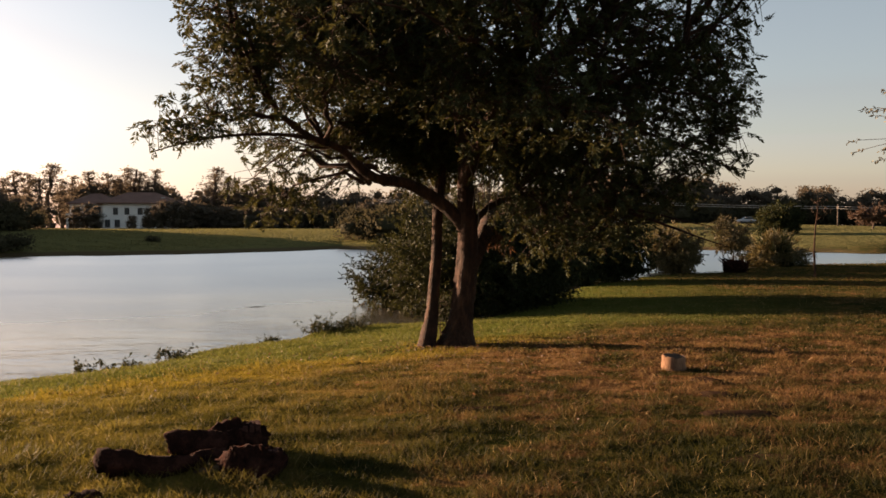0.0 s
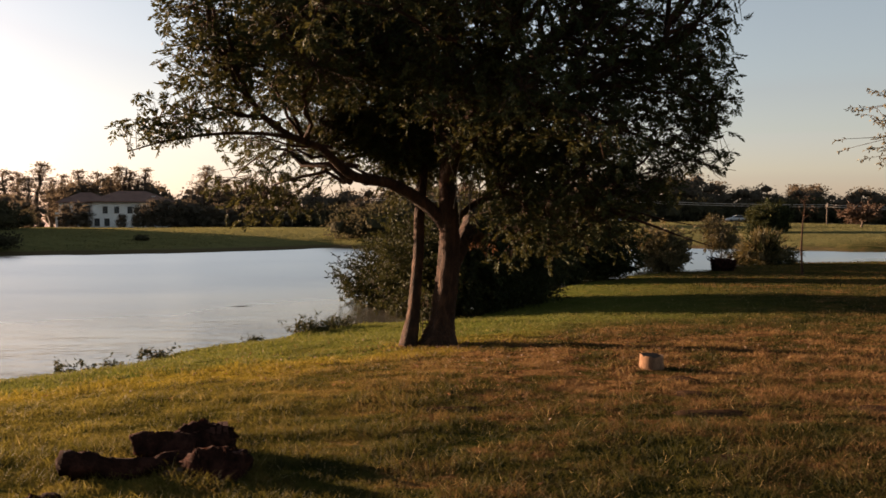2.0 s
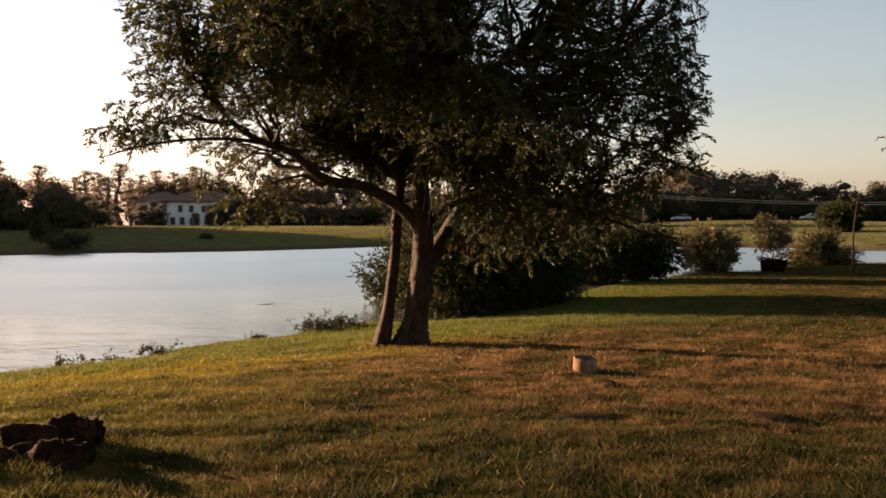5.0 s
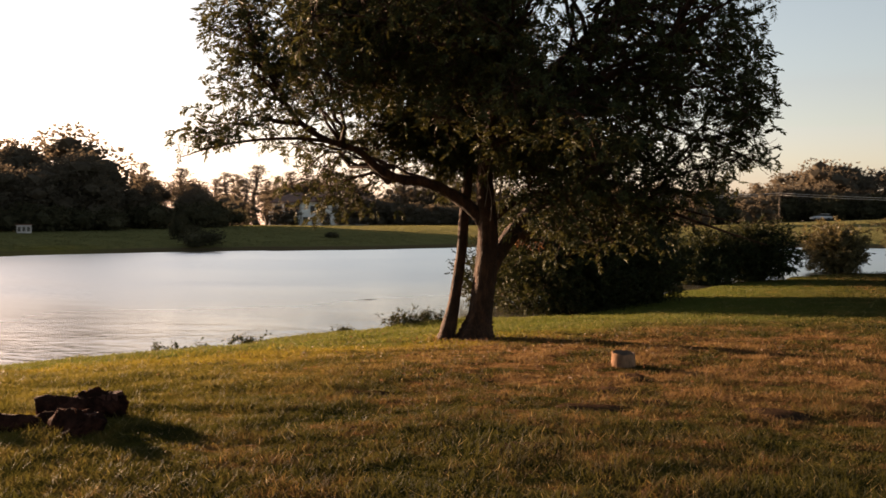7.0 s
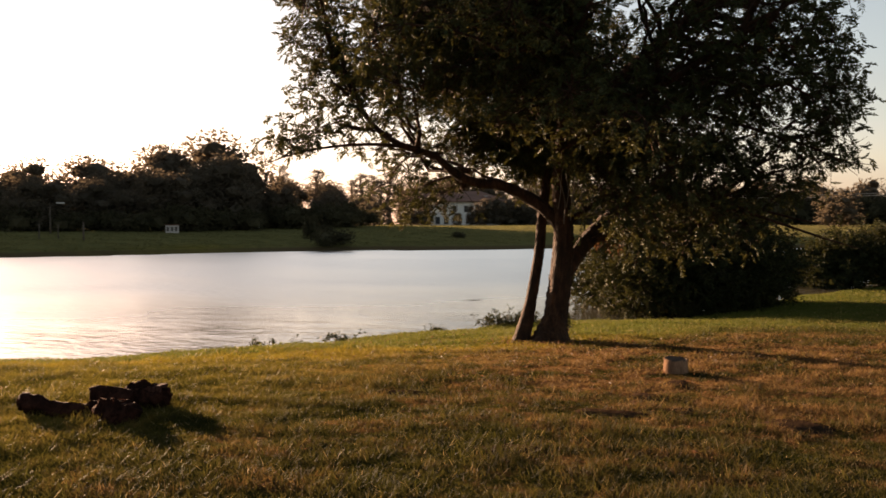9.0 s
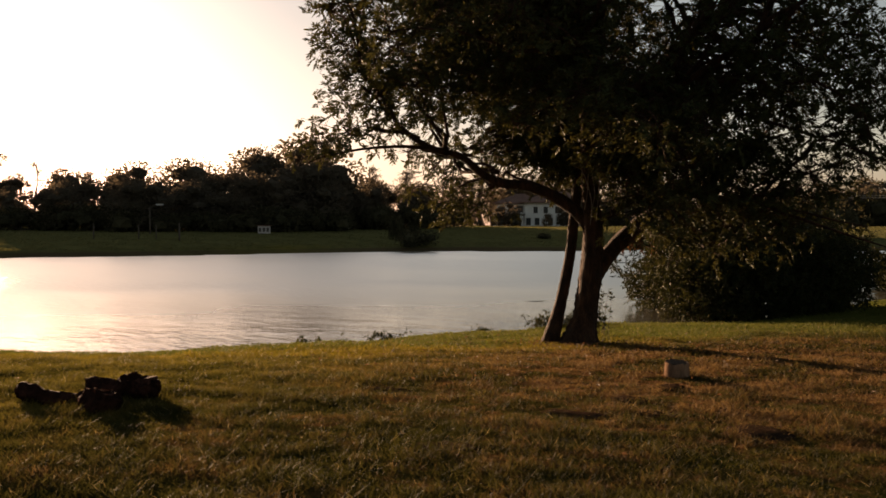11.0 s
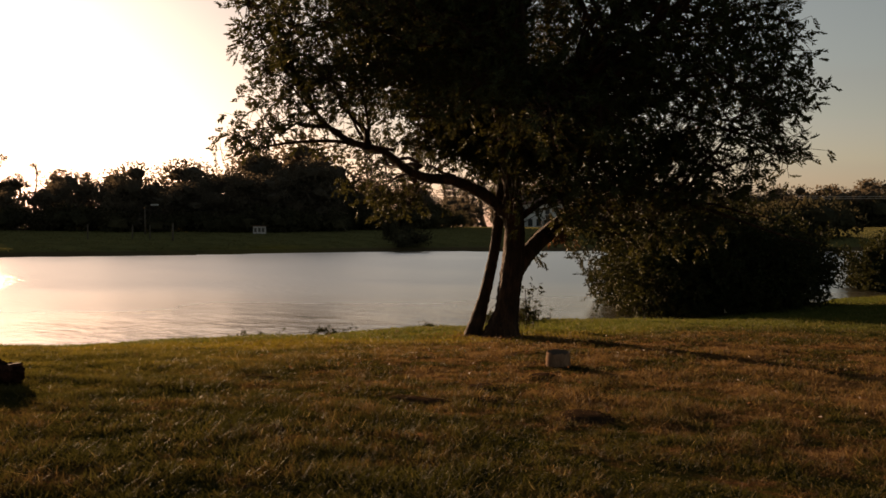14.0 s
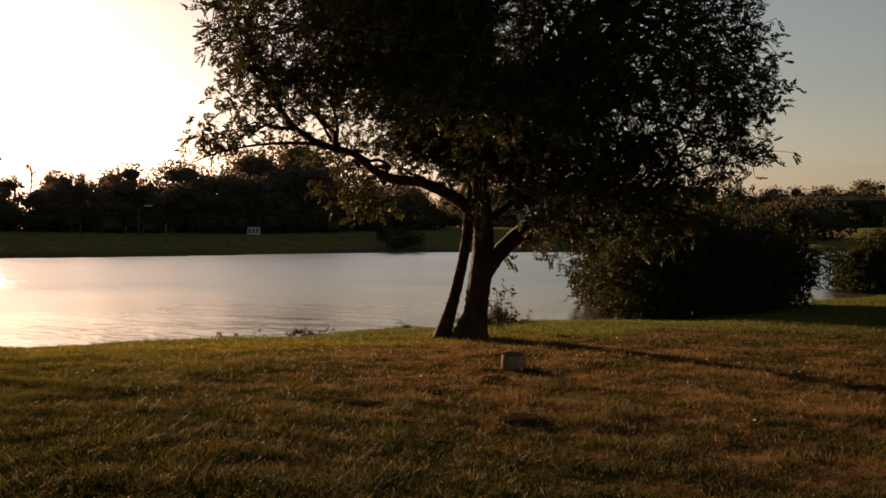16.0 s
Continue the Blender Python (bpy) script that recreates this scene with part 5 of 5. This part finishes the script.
def house(x, y, turn):
    """Two-storey white house with a hipped clay roof; a single-storey arcade in front of its longer wing."""
    z = gz(x, y) - 0.2
    ob = thing("white_house", x, y, z, "white two-storey house with brown clay hip roof and arcade", "house", turn=turn)
    bm = bmesh.new()
    box(bm, -6.5, 0, 0, 6.5, 11, 6.6)
    part("wall", bm, M_PLASTER, ob)
    bm = bmesh.new()
    box(bm, -14.4, 2.5, 0, -6.5, 12, 6.4)
    part("wall", bm, M_PLASTER, ob)

    def hip(x0, y0, x1, y1, z0, h, inset):
        bm = bmesh.new()
        lo = [bm.verts.new(p) for p in ((x0, y0, z0), (x1, y0, z0), (x1, y1, z0), (x0, y1, z0))]
        lo2 = [bm.verts.new((v.co.x, v.co.y, z0 + 0.25)) for v in lo]
        my = (y0 + y1) / 2
        r0, r1 = bm.verts.new((x0 + inset, my, z0 + h)), bm.verts.new((x1 - inset, my, z0 + h))
        bm.faces.new(lo[::-1])
        for i in range(4):
            bm.faces.new((lo[i], lo[(i + 1) % 4], lo2[(i + 1) % 4], lo2[i]))
        bm.faces.new((lo2[0], lo2[1], r1, r0))
        bm.faces.new((lo2[1], lo2[2], r1))
        bm.faces.new((lo2[2], lo2[3], r0, r1))
        bm.faces.new((lo2[3], lo2[0], r0))
        return bm

    part("roof", hip(-8, -1.2, 13.4, 12.5, 6.6, 3.1, 7.4), M_ROOF, ob)
    part("roof", hip(-15.2, 1.4, -1.5, 13, 6.4, 2.9, 5.6), M_ROOF, ob)
    bm = bmesh.new()
    box(bm, 6.5, 2.0, 0, 12.2, 11, 6.4)
    part("wall", bm, M_PLASTER, ob)

    def window(wx, wy, wz, w, h):
        bm = bmesh.new()
        for a in ((wx - w / 2 - 0.08, wx - w / 2 + 0.05), (wx + w / 2 - 0.05, wx + w / 2 + 0.08), (wx - 0.03, wx + 0.03)):
            box(bm, a[0], wy - 0.10, wz, a[1], wy + 0.05, wz + h)
        for b in ((wz - 0.08, wz + 0.05), (wz + h - 0.05, wz + h + 0.08)):
            box(bm, wx - w / 2 - 0.08, wy - 0.12, b[0], wx + w / 2 + 0.08, wy + 0.05, b[1])
        win = part("window", bm, M_FRAME, ob)
        bm = bmesh.new()
        box(bm, wx - w / 2, wy - 0.06, wz, wx + w / 2, wy - 0.01, wz + h)
        part("pane", bm, M_DARKGLASS, win)

    for wx in (-3.6, -0.9, 2.2, 5.2):
        window(wx, 0, 3.9, 1.0, 1.6)
    for wx in (-5.5, -3.2, 0.4, 3.6):
        window(wx, 0, 0.7, 1.1, 1.8)
    for wx in (-12.8, -10.4, -8.0):
        window(wx, 2.5, 4.1, 1.5, 1.7)
    for wx in (8.2, 10.6):
        window(wx, 2.0, 4.0, 1.6, 1.8)
    # arcade: posts, round arches and a flat parapet roof
    for i in range(4):
        bm = bmesh.new()
        px = -14.6 + i * 2.5
        box(bm, px - 0.3, -1.0, 0, px + 0.3, -0.4, 3.0)
        part("pillar", bm, M_PLASTER, ob)
    for i in range(3):
        bm = bmesh.new()
        px = -14.6 + i * 2.5 + 0.3
        span = 1.9
        ang = np.linspace(0, np.pi, 13)
        lowv = [(px + span / 2 - span / 2 * math.cos(q), 1.9 + 1.1 * math.sin(q)) for q in ang]
        f0 = [bm.verts.new((u, -1.0, v)) for u, v in lowv] + [bm.verts.new((px + span, -1.0, 3.6)), bm.verts.new((px, -1.0, 3.6))]
        face = bm.faces.new(f0)
        ret = bmesh.ops.extrude_face_region(bm, geom=[face])
        for v in ret["geom"]:
            if isinstance(v, bmesh.types.BMVert):
                v.co.y += 0.6
        part("arch", bm, M_PLASTER, ob)
    bm = bmesh.new()
    box(bm, -15.0, -1.2, 3.6, -6.6, 2.5, 4.0)
    part("arcade_roof", bm, M_PLASTER, ob)
    return ob


house(-99.0, 210.0, 24.0)


def hut(x, y):
    z = gz(x, y) - 0.05
    ob = thing("white_hut", x, y, z, "small white hut with dark openings below the woodland", "hut", "huts below the woodland", 42)
    bm = bmesh.new()
    box(bm, -0.75, 0, 0, 0.75, 1.1, 0.95, 0.03)
    part("wall", bm, M_CABLE, ob)
    bm = bmesh.new()
    box(bm, -0.85, -0.12, 0.95, 0.85, 1.2, 1.05, 0.02)
    part("roof", bm, M_ROOF, ob)
    for wx in (-0.48, 0.0, 0.45):
        bm = bmesh.new()
        box(bm, wx - 0.15, -0.02, 0.25, wx + 0.15, 0.03, 0.75)
        part("window", bm, M_FRAME, ob)
    return ob


hut(-71.6, 77.2)
hut(-80.0, 124.7)
hut(-75.5, 97.0)


def post(x, y, h, r=0.05, lean=0.0):
    ob = thing("wooden_post", x, y, gz(x, y) - 0.1, "thin weathered wooden post standing on the far bank", "post", "posts on the far bank")
    V, F = tube(np.array([(0, 0, 0, r * 1.15), (lean * 0.4, 0, h * 0.5, r), (lean, 0, h, r * 0.85), (lean, 0, h + 0.03, r * 0.5)]), 8)
    mesh_part("shaft", V, clean_quads(F), M_POST, ob)
    V, F = tube(np.array([(lean, 0, h + 0.02, r * 1.2), (lean, 0, h + 0.08, r * 0.9)]), 8)
    mesh_part("cap", V, clean_quads(F), M_POST, ob)


post(-66.0, 59.7, 1.8, 0.09)
post(-70.0, 57.8, 1.5, 0.06)
post(-69.0, 59.2, 1.5, 0.05)
post(-73.5, 55.0, 1.6, 0.06)


def street_lamp(x, y, h, turn):
    ob = thing("street_lamp", x, y, gz(x, y) - 0.1, "tall slim street lamp with a pale angled head", "street lamp", "street lamps beyond the lake", turn)
    V, F = tube(np.array([(0, 0, 0, 0.09), (0, 0, h * 0.5, 0.07), (0, 0, h, 0.05)]), 8)
    mesh_part("pole", V, clean_quads(F), M_POST, ob)
    V, F = tube(np.array([(0, 0, h - 0.1, 0.04), (0.5, 0, h + 0.12, 0.04), (1.0, 0, h + 0.25, 0.035)]), 6)
    mesh_part("arm", V, clean_quads(F), M_POST, ob)
    bm = bmesh.new()
    box(bm, 0.8, -0.18, h + 0.16, 1.7, 0.18, h + 0.34, 0.05)
    part("lamp_head", bm, M_CARPAINT, ob, "pale lamp head")


street_lamp(-77.2, 64.8, 3.2, 20)
street_lamp(-84.0, 192.0, 7.0, 10)


def utility_pole(x, y, h, turn):
    ob = thing("utility_pole", x, y, gz(x, y) - 0.2, "wooden utility pole with a crossarm along the far road", "utility pole", "utility poles along the road", turn)
    V, F = tube(np.array([(0, 0, 0, 0.13), (0, 0, h * 0.5, 0.11), (0, 0, h, 0.09)]), 9)
    mesh_part("pole", V, clean_quads(F), M_POST, ob)
    bm = bmesh.new()
    box(bm, -0.9, -0.06, h - 0.7, 0.9, 0.06, h - 0.55, 0.01)
    part("crossarm", bm, M_POST, ob)
    for wx in (-0.8, 0.0, 0.8):
        V, F = tube(np.array([(wx, 0, h - 0.56, 0.05), (wx, 0, h - 0.45, 0.06), (wx, 0, h - 0.36, 0.03)]), 7)
        mesh_part("insulator", V, clean_quads(F), M_CABLE, ob)
    return ob


POLES = [(-30.0, 178.0, 6.6), (12.0, 172.0, 6.2), (55.0, 159.0, 4.1), (100.0, 150.0, 3.9)]
for x, y, h in POLES:
    utility_pole(x, y, h, 80)
for (x0, y0, h0), (x1, y1, h1) in zip(POLES[:-1], POLES[1:]):
    for dz, off in ((-0.4, 0.0), (-0.75, 0.5)):
        p0, p1 = np.array([x0, y0 + off, gz(x0, y0) + h0 + dz - 0.2]), np.array([x1, y1 + off, gz(x1, y1) + h1 + dz - 0.2])
        t = np.linspace(0, 1, 17)[:, None]
        c = p0 + (p1 - p0) * t - np.array([0, 0, 1.0]) * (4 * t * (1 - t) * 0.45)
        V, F = tube(np.hstack([c, np.full((17, 1), 0.04)]), 5)
        tagged(mesh_part("overhead_cable", V, clean_quads(F), M_CABLE), "pale overhead cable slung between utility poles", "cable", "overhead cables")

# road behind the far meadow
rx = np.linspace(-20, 160, 60)
ry = 199 - 0.10 * rx
rv = []
for x, y in zip(rx, ry):
    zz = max(gz(x, y - 3), gz(x, y + 3)) + 0.03
    rv += [(x, y - 3, zz), (x, y + 3, zz), (x, y + 3, zz - 0.3), (x, y - 3, zz - 0.3)]
rf = []
for i in range(59):
    for k in range(4):
        rf.append([i * 4 + k, (i + 1) * 4 + k, (i + 1) * 4 + (k + 1) % 4, i * 4 + (k + 1) % 4])
tagged(mesh_part("road", rv, rf, M_ASPHALT, smooth=False), "narrow asphalt road behind the far meadow", "road", kind="structure")


def car(x, y, turn):
    """Parked hatchback: body, greenhouse and four wheels."""
    z = gz(x, y) + 0.06
    ob = thing("white_car", x, y, z, "white car on the far road, seen side-on", "car", "cars on the far road", turn)
    prof = [(-2.05, 0.35), (-2.1, 0.75), (-1.95, 0.95), (1.0, 0.98), (1.9, 0.82), (2.1, 0.6), (2.05, 0.32)]
    bm = bmesh.new()
    f = bm.faces.new([bm.verts.new((u, -0.85, v)) for u, v in prof])
    ret = bmesh.ops.extrude_face_region(bm, geom=[f])
    for v in ret["geom"]:
        if isinstance(v, bmesh.types.BMVert):
            v.co.y += 1.7
    bmesh.ops.bevel(bm, geom=bm.edges[:], offset=0.06, segments=2, affect="EDGES")
    part("body", bm, M_CARPAINT, ob, "", True)
    bm = bmesh.new()
    f = bm.faces.new([bm.verts.new((u, -0.72, v)) for u, v in ((-1.85, 0.93), (-1.55, 1.38), (0.0, 1.44), (0.95, 0.95))])
    ret = bmesh.ops.extrude_face_region(bm, geom=[f])
    for v in ret["geom"]:
        if isinstance(v, bmesh.types.BMVert):
            v.co.y += 1.44
    part("windows", bm, M_DARKGLASS, ob)
    bm = bmesh.new()
    box(bm, -1.55, -0.7, 1.38, 0.05, 0.7, 1.48, 0.03)
    part("roof", bm, M_CARPAINT, ob)
    for wx in (-1.3, 1.3):
        for wy in (-0.86, 0.68):
            ring = tube(np.array([(wx, wy, 0.31, 0.22), (wx, wy + 0.01, 0.31, 0.31), (wx, wy + 0.17, 0.31, 0.31), (wx, wy + 0.18, 0.31, 0.22)]), 14)
            w = mesh_part("wheel", ring[0], clean_quads(ring[1]), M_RUBBER, ob)
            rim = tube(np.array([(wx, wy - 0.01, 0.31, 0.18), (wx, wy + 0.03, 0.31, 0.16)]), 12)
            mesh_part("rim", rim[0], clean_quads(rim[1]), M_CABLE, w)
    return ob


car(48.0, 195.0, -172)
car(21.5, 197.5, -176)

# ---------------------------------------------------------------- grass and litter near the camera


def grass_field():
    """Blades over the lawn that the walk passes, thickest close by; longer tufts round logs and stump."""
    rng = np.random.default_rng(200)
    xs, ys = [], []
    while sum(len(a) for a in xs) < 590000:
        x, y = rng.uniform(-13, 13, 200000), rng.uniform(-0.5, 32, 200000)
        near = np.minimum(np.minimum(np.hypot(x, y), np.hypot(x - 3.5, y)), np.hypot(x - 7, y - 1.8))
        clump = 0.25 + 0.9 * field(x, y, 0.16) ** 1.5 + 0.25 * field(x + 40, y, 0.7)
        clump *= np.clip((y + 0.3) / 4.4, 0, 1) ** 1.5
        keep = rng.random(len(x)) < np.clip(6.5 / near, 0, 1) ** 1.7 * clump
        keep &= (lake_depth(x, y) > 0.1) & (ground_z(x, y) > -0.97)
        xs.append(x[keep])
        ys.append(y[keep])
    x, y = np.concatenate(xs), np.concatenate(ys)
    n = len(x)
    z = ground_z(x, y) - 0.004
    near = np.minimum(np.hypot(x, y), np.hypot(x - 7, y - 1.8))
    big = np.clip(near / 7, 1, 2.6)
    tuft = np.exp(-((x + 2.25) ** 2 + (y - 5.95) ** 2) / 0.5)
    rise = 0.45 + 1.1 * field(x, y, 0.22) ** 2 + 0.9 * field(x + 17, y + 9, 0.6) ** 2
    h = (0.022 + 0.042 * rng.random(n) ** 1.5) * (1 + 0.8 * tuft) * rise * (1 - 0.75 * np.exp(-((x - 1.85) ** 2 + (y - 10.7) ** 2) / 0.12))
    w = 0.0042 * big * (0.7 + 0.6 * rng.random(n))
    a = rng.random(n) * 2 * np.pi
    lean = rng.normal(size=(n, 2)) * 0.85
    base = np.stack([x, y, z], -1)
    side = np.stack([np.cos(a) * w, np.sin(a) * w, np.zeros(n)], -1)
    tip = base + np.stack([lean[:, 0] * h, lean[:, 1] * h, h], -1)
    V = np.stack([base - side, base + side, tip], 1).reshape(-1, 3)
    ob = mesh_part("grass", V, np.arange(3 * n).reshape(n, 3), M_BLADE, None, "", False)
    tagged(ob, "short green and straw-coloured grass blades covering the lawn", "grass", kind="stuff")


grass_field()


def far_tufts():
    """Coarser tufts on the open lawn towards the pond and along the bank."""
    rng = np.random.default_rng(205)
    x, y = rng.uniform(-8, 50, 190000), rng.uniform(27, 72, 190000)
    ok = (lake_depth(x, y) > 0.3) & (x < 0.62 * y + 8) & (rng.random(len(x)) < (30 / y) ** 0.8)
    x, y = x[ok], y[ok]
    n = len(x)
    h = 0.03 + 0.05 * rng.random(n) ** 2
    a = rng.random(n) * 2 * np.pi
    w = 0.022 * (0.6 + 0.8 * rng.random(n)) * y / 40
    base = np.stack([x, y, ground_z(x, y) - 0.005], -1)
    side = np.stack([np.cos(a) * w, np.sin(a) * w, np.zeros(n)], -1)
    tip = base + np.stack([rng.normal(size=n) * 0.4 * h, rng.normal(size=n) * 0.4 * h, h], -1)
    V = np.stack([base - side, base + side, tip], 1).reshape(-1, 3)
    ob = mesh_part("lawn_tufts", V, np.arange(3 * n).reshape(n, 3), M_TUFT, None, "", False)
    tagged(ob, "low tufts of grass on the open lawn towards the pond", "grass", kind="stuff")


far_tufts()


def far_meadow():
    """Rough grass of the far bank: upright tufts that catch the low sun."""
    rng = np.random.default_rng(207)
    n = 260000
    a, D = np.radians(rng.uniform(-32, 66, n)), 78 + 110 * rng.random(n) ** 1.4
    x, y = -D * np.sin(a), D * np.cos(a)
    ok = (lake_depth(x, y) > 0.6) & (rng.random(n) < 95 / D)
    x, y, D = x[ok], y[ok], D[ok]
    n = len(x)
    h = 0.05 + 0.06 * rng.random(n) ** 2
    q = rng.random(n) * 2 * np.pi
    w = 0.06 * (0.6 + 0.8 * rng.random(n)) * D / 110
    base = np.stack([x, y, ground_z(x, y) - 0.01], -1)
    side = np.stack([np.cos(q) * w, np.sin(q) * w, np.zeros(n)], -1)
    tip = base + np.stack([rng.normal(size=n) * 0.4 * h, rng.normal(size=n) * 0.4 * h, h], -1)
    V = np.stack([base - side, base + side, tip], 1).reshape(-1, 3)
    ob = mesh_part("meadow_grass", V, np.arange(3 * n).reshape(n, 3), M_TUFT, None, "", False)
    tagged(ob, "mown grass on the sloping bank beyond the lake", "grass", kind="stuff")


far_meadow()


def fallen_leaves():
    rng = np.random.default_rng(210)
    n = 1100
    x, y = rng.normal(0.8, 3.2, n), rng.normal(12.6, 2.1, n)
    x[:340], y[:340] = rng.normal(-1.05, 0.55, 340), rng.normal(14.45, 0.3, 340)
    ok = (lake_depth(x, y) > 0.6) & (y > 5)
    x, y = x[ok], y[ok]
    c = np.stack([x, y, ground_z(x, y) + 0.02 + 0.025 * rng.random(len(x))], -1)
    w = rng.normal(size=c.shape) * np.array([1, 1, 0.25])
    V, F = leaf_blades(c, w, 0.05, 0.022, rng)
    ob = mesh_part("fallen_leaves", V, F, M_DRYLEAF, None, "", False)
    tagged(ob, "curled brown fallen leaves scattered on the grass", "fallen leaves", kind="stuff")


fallen_leaves()
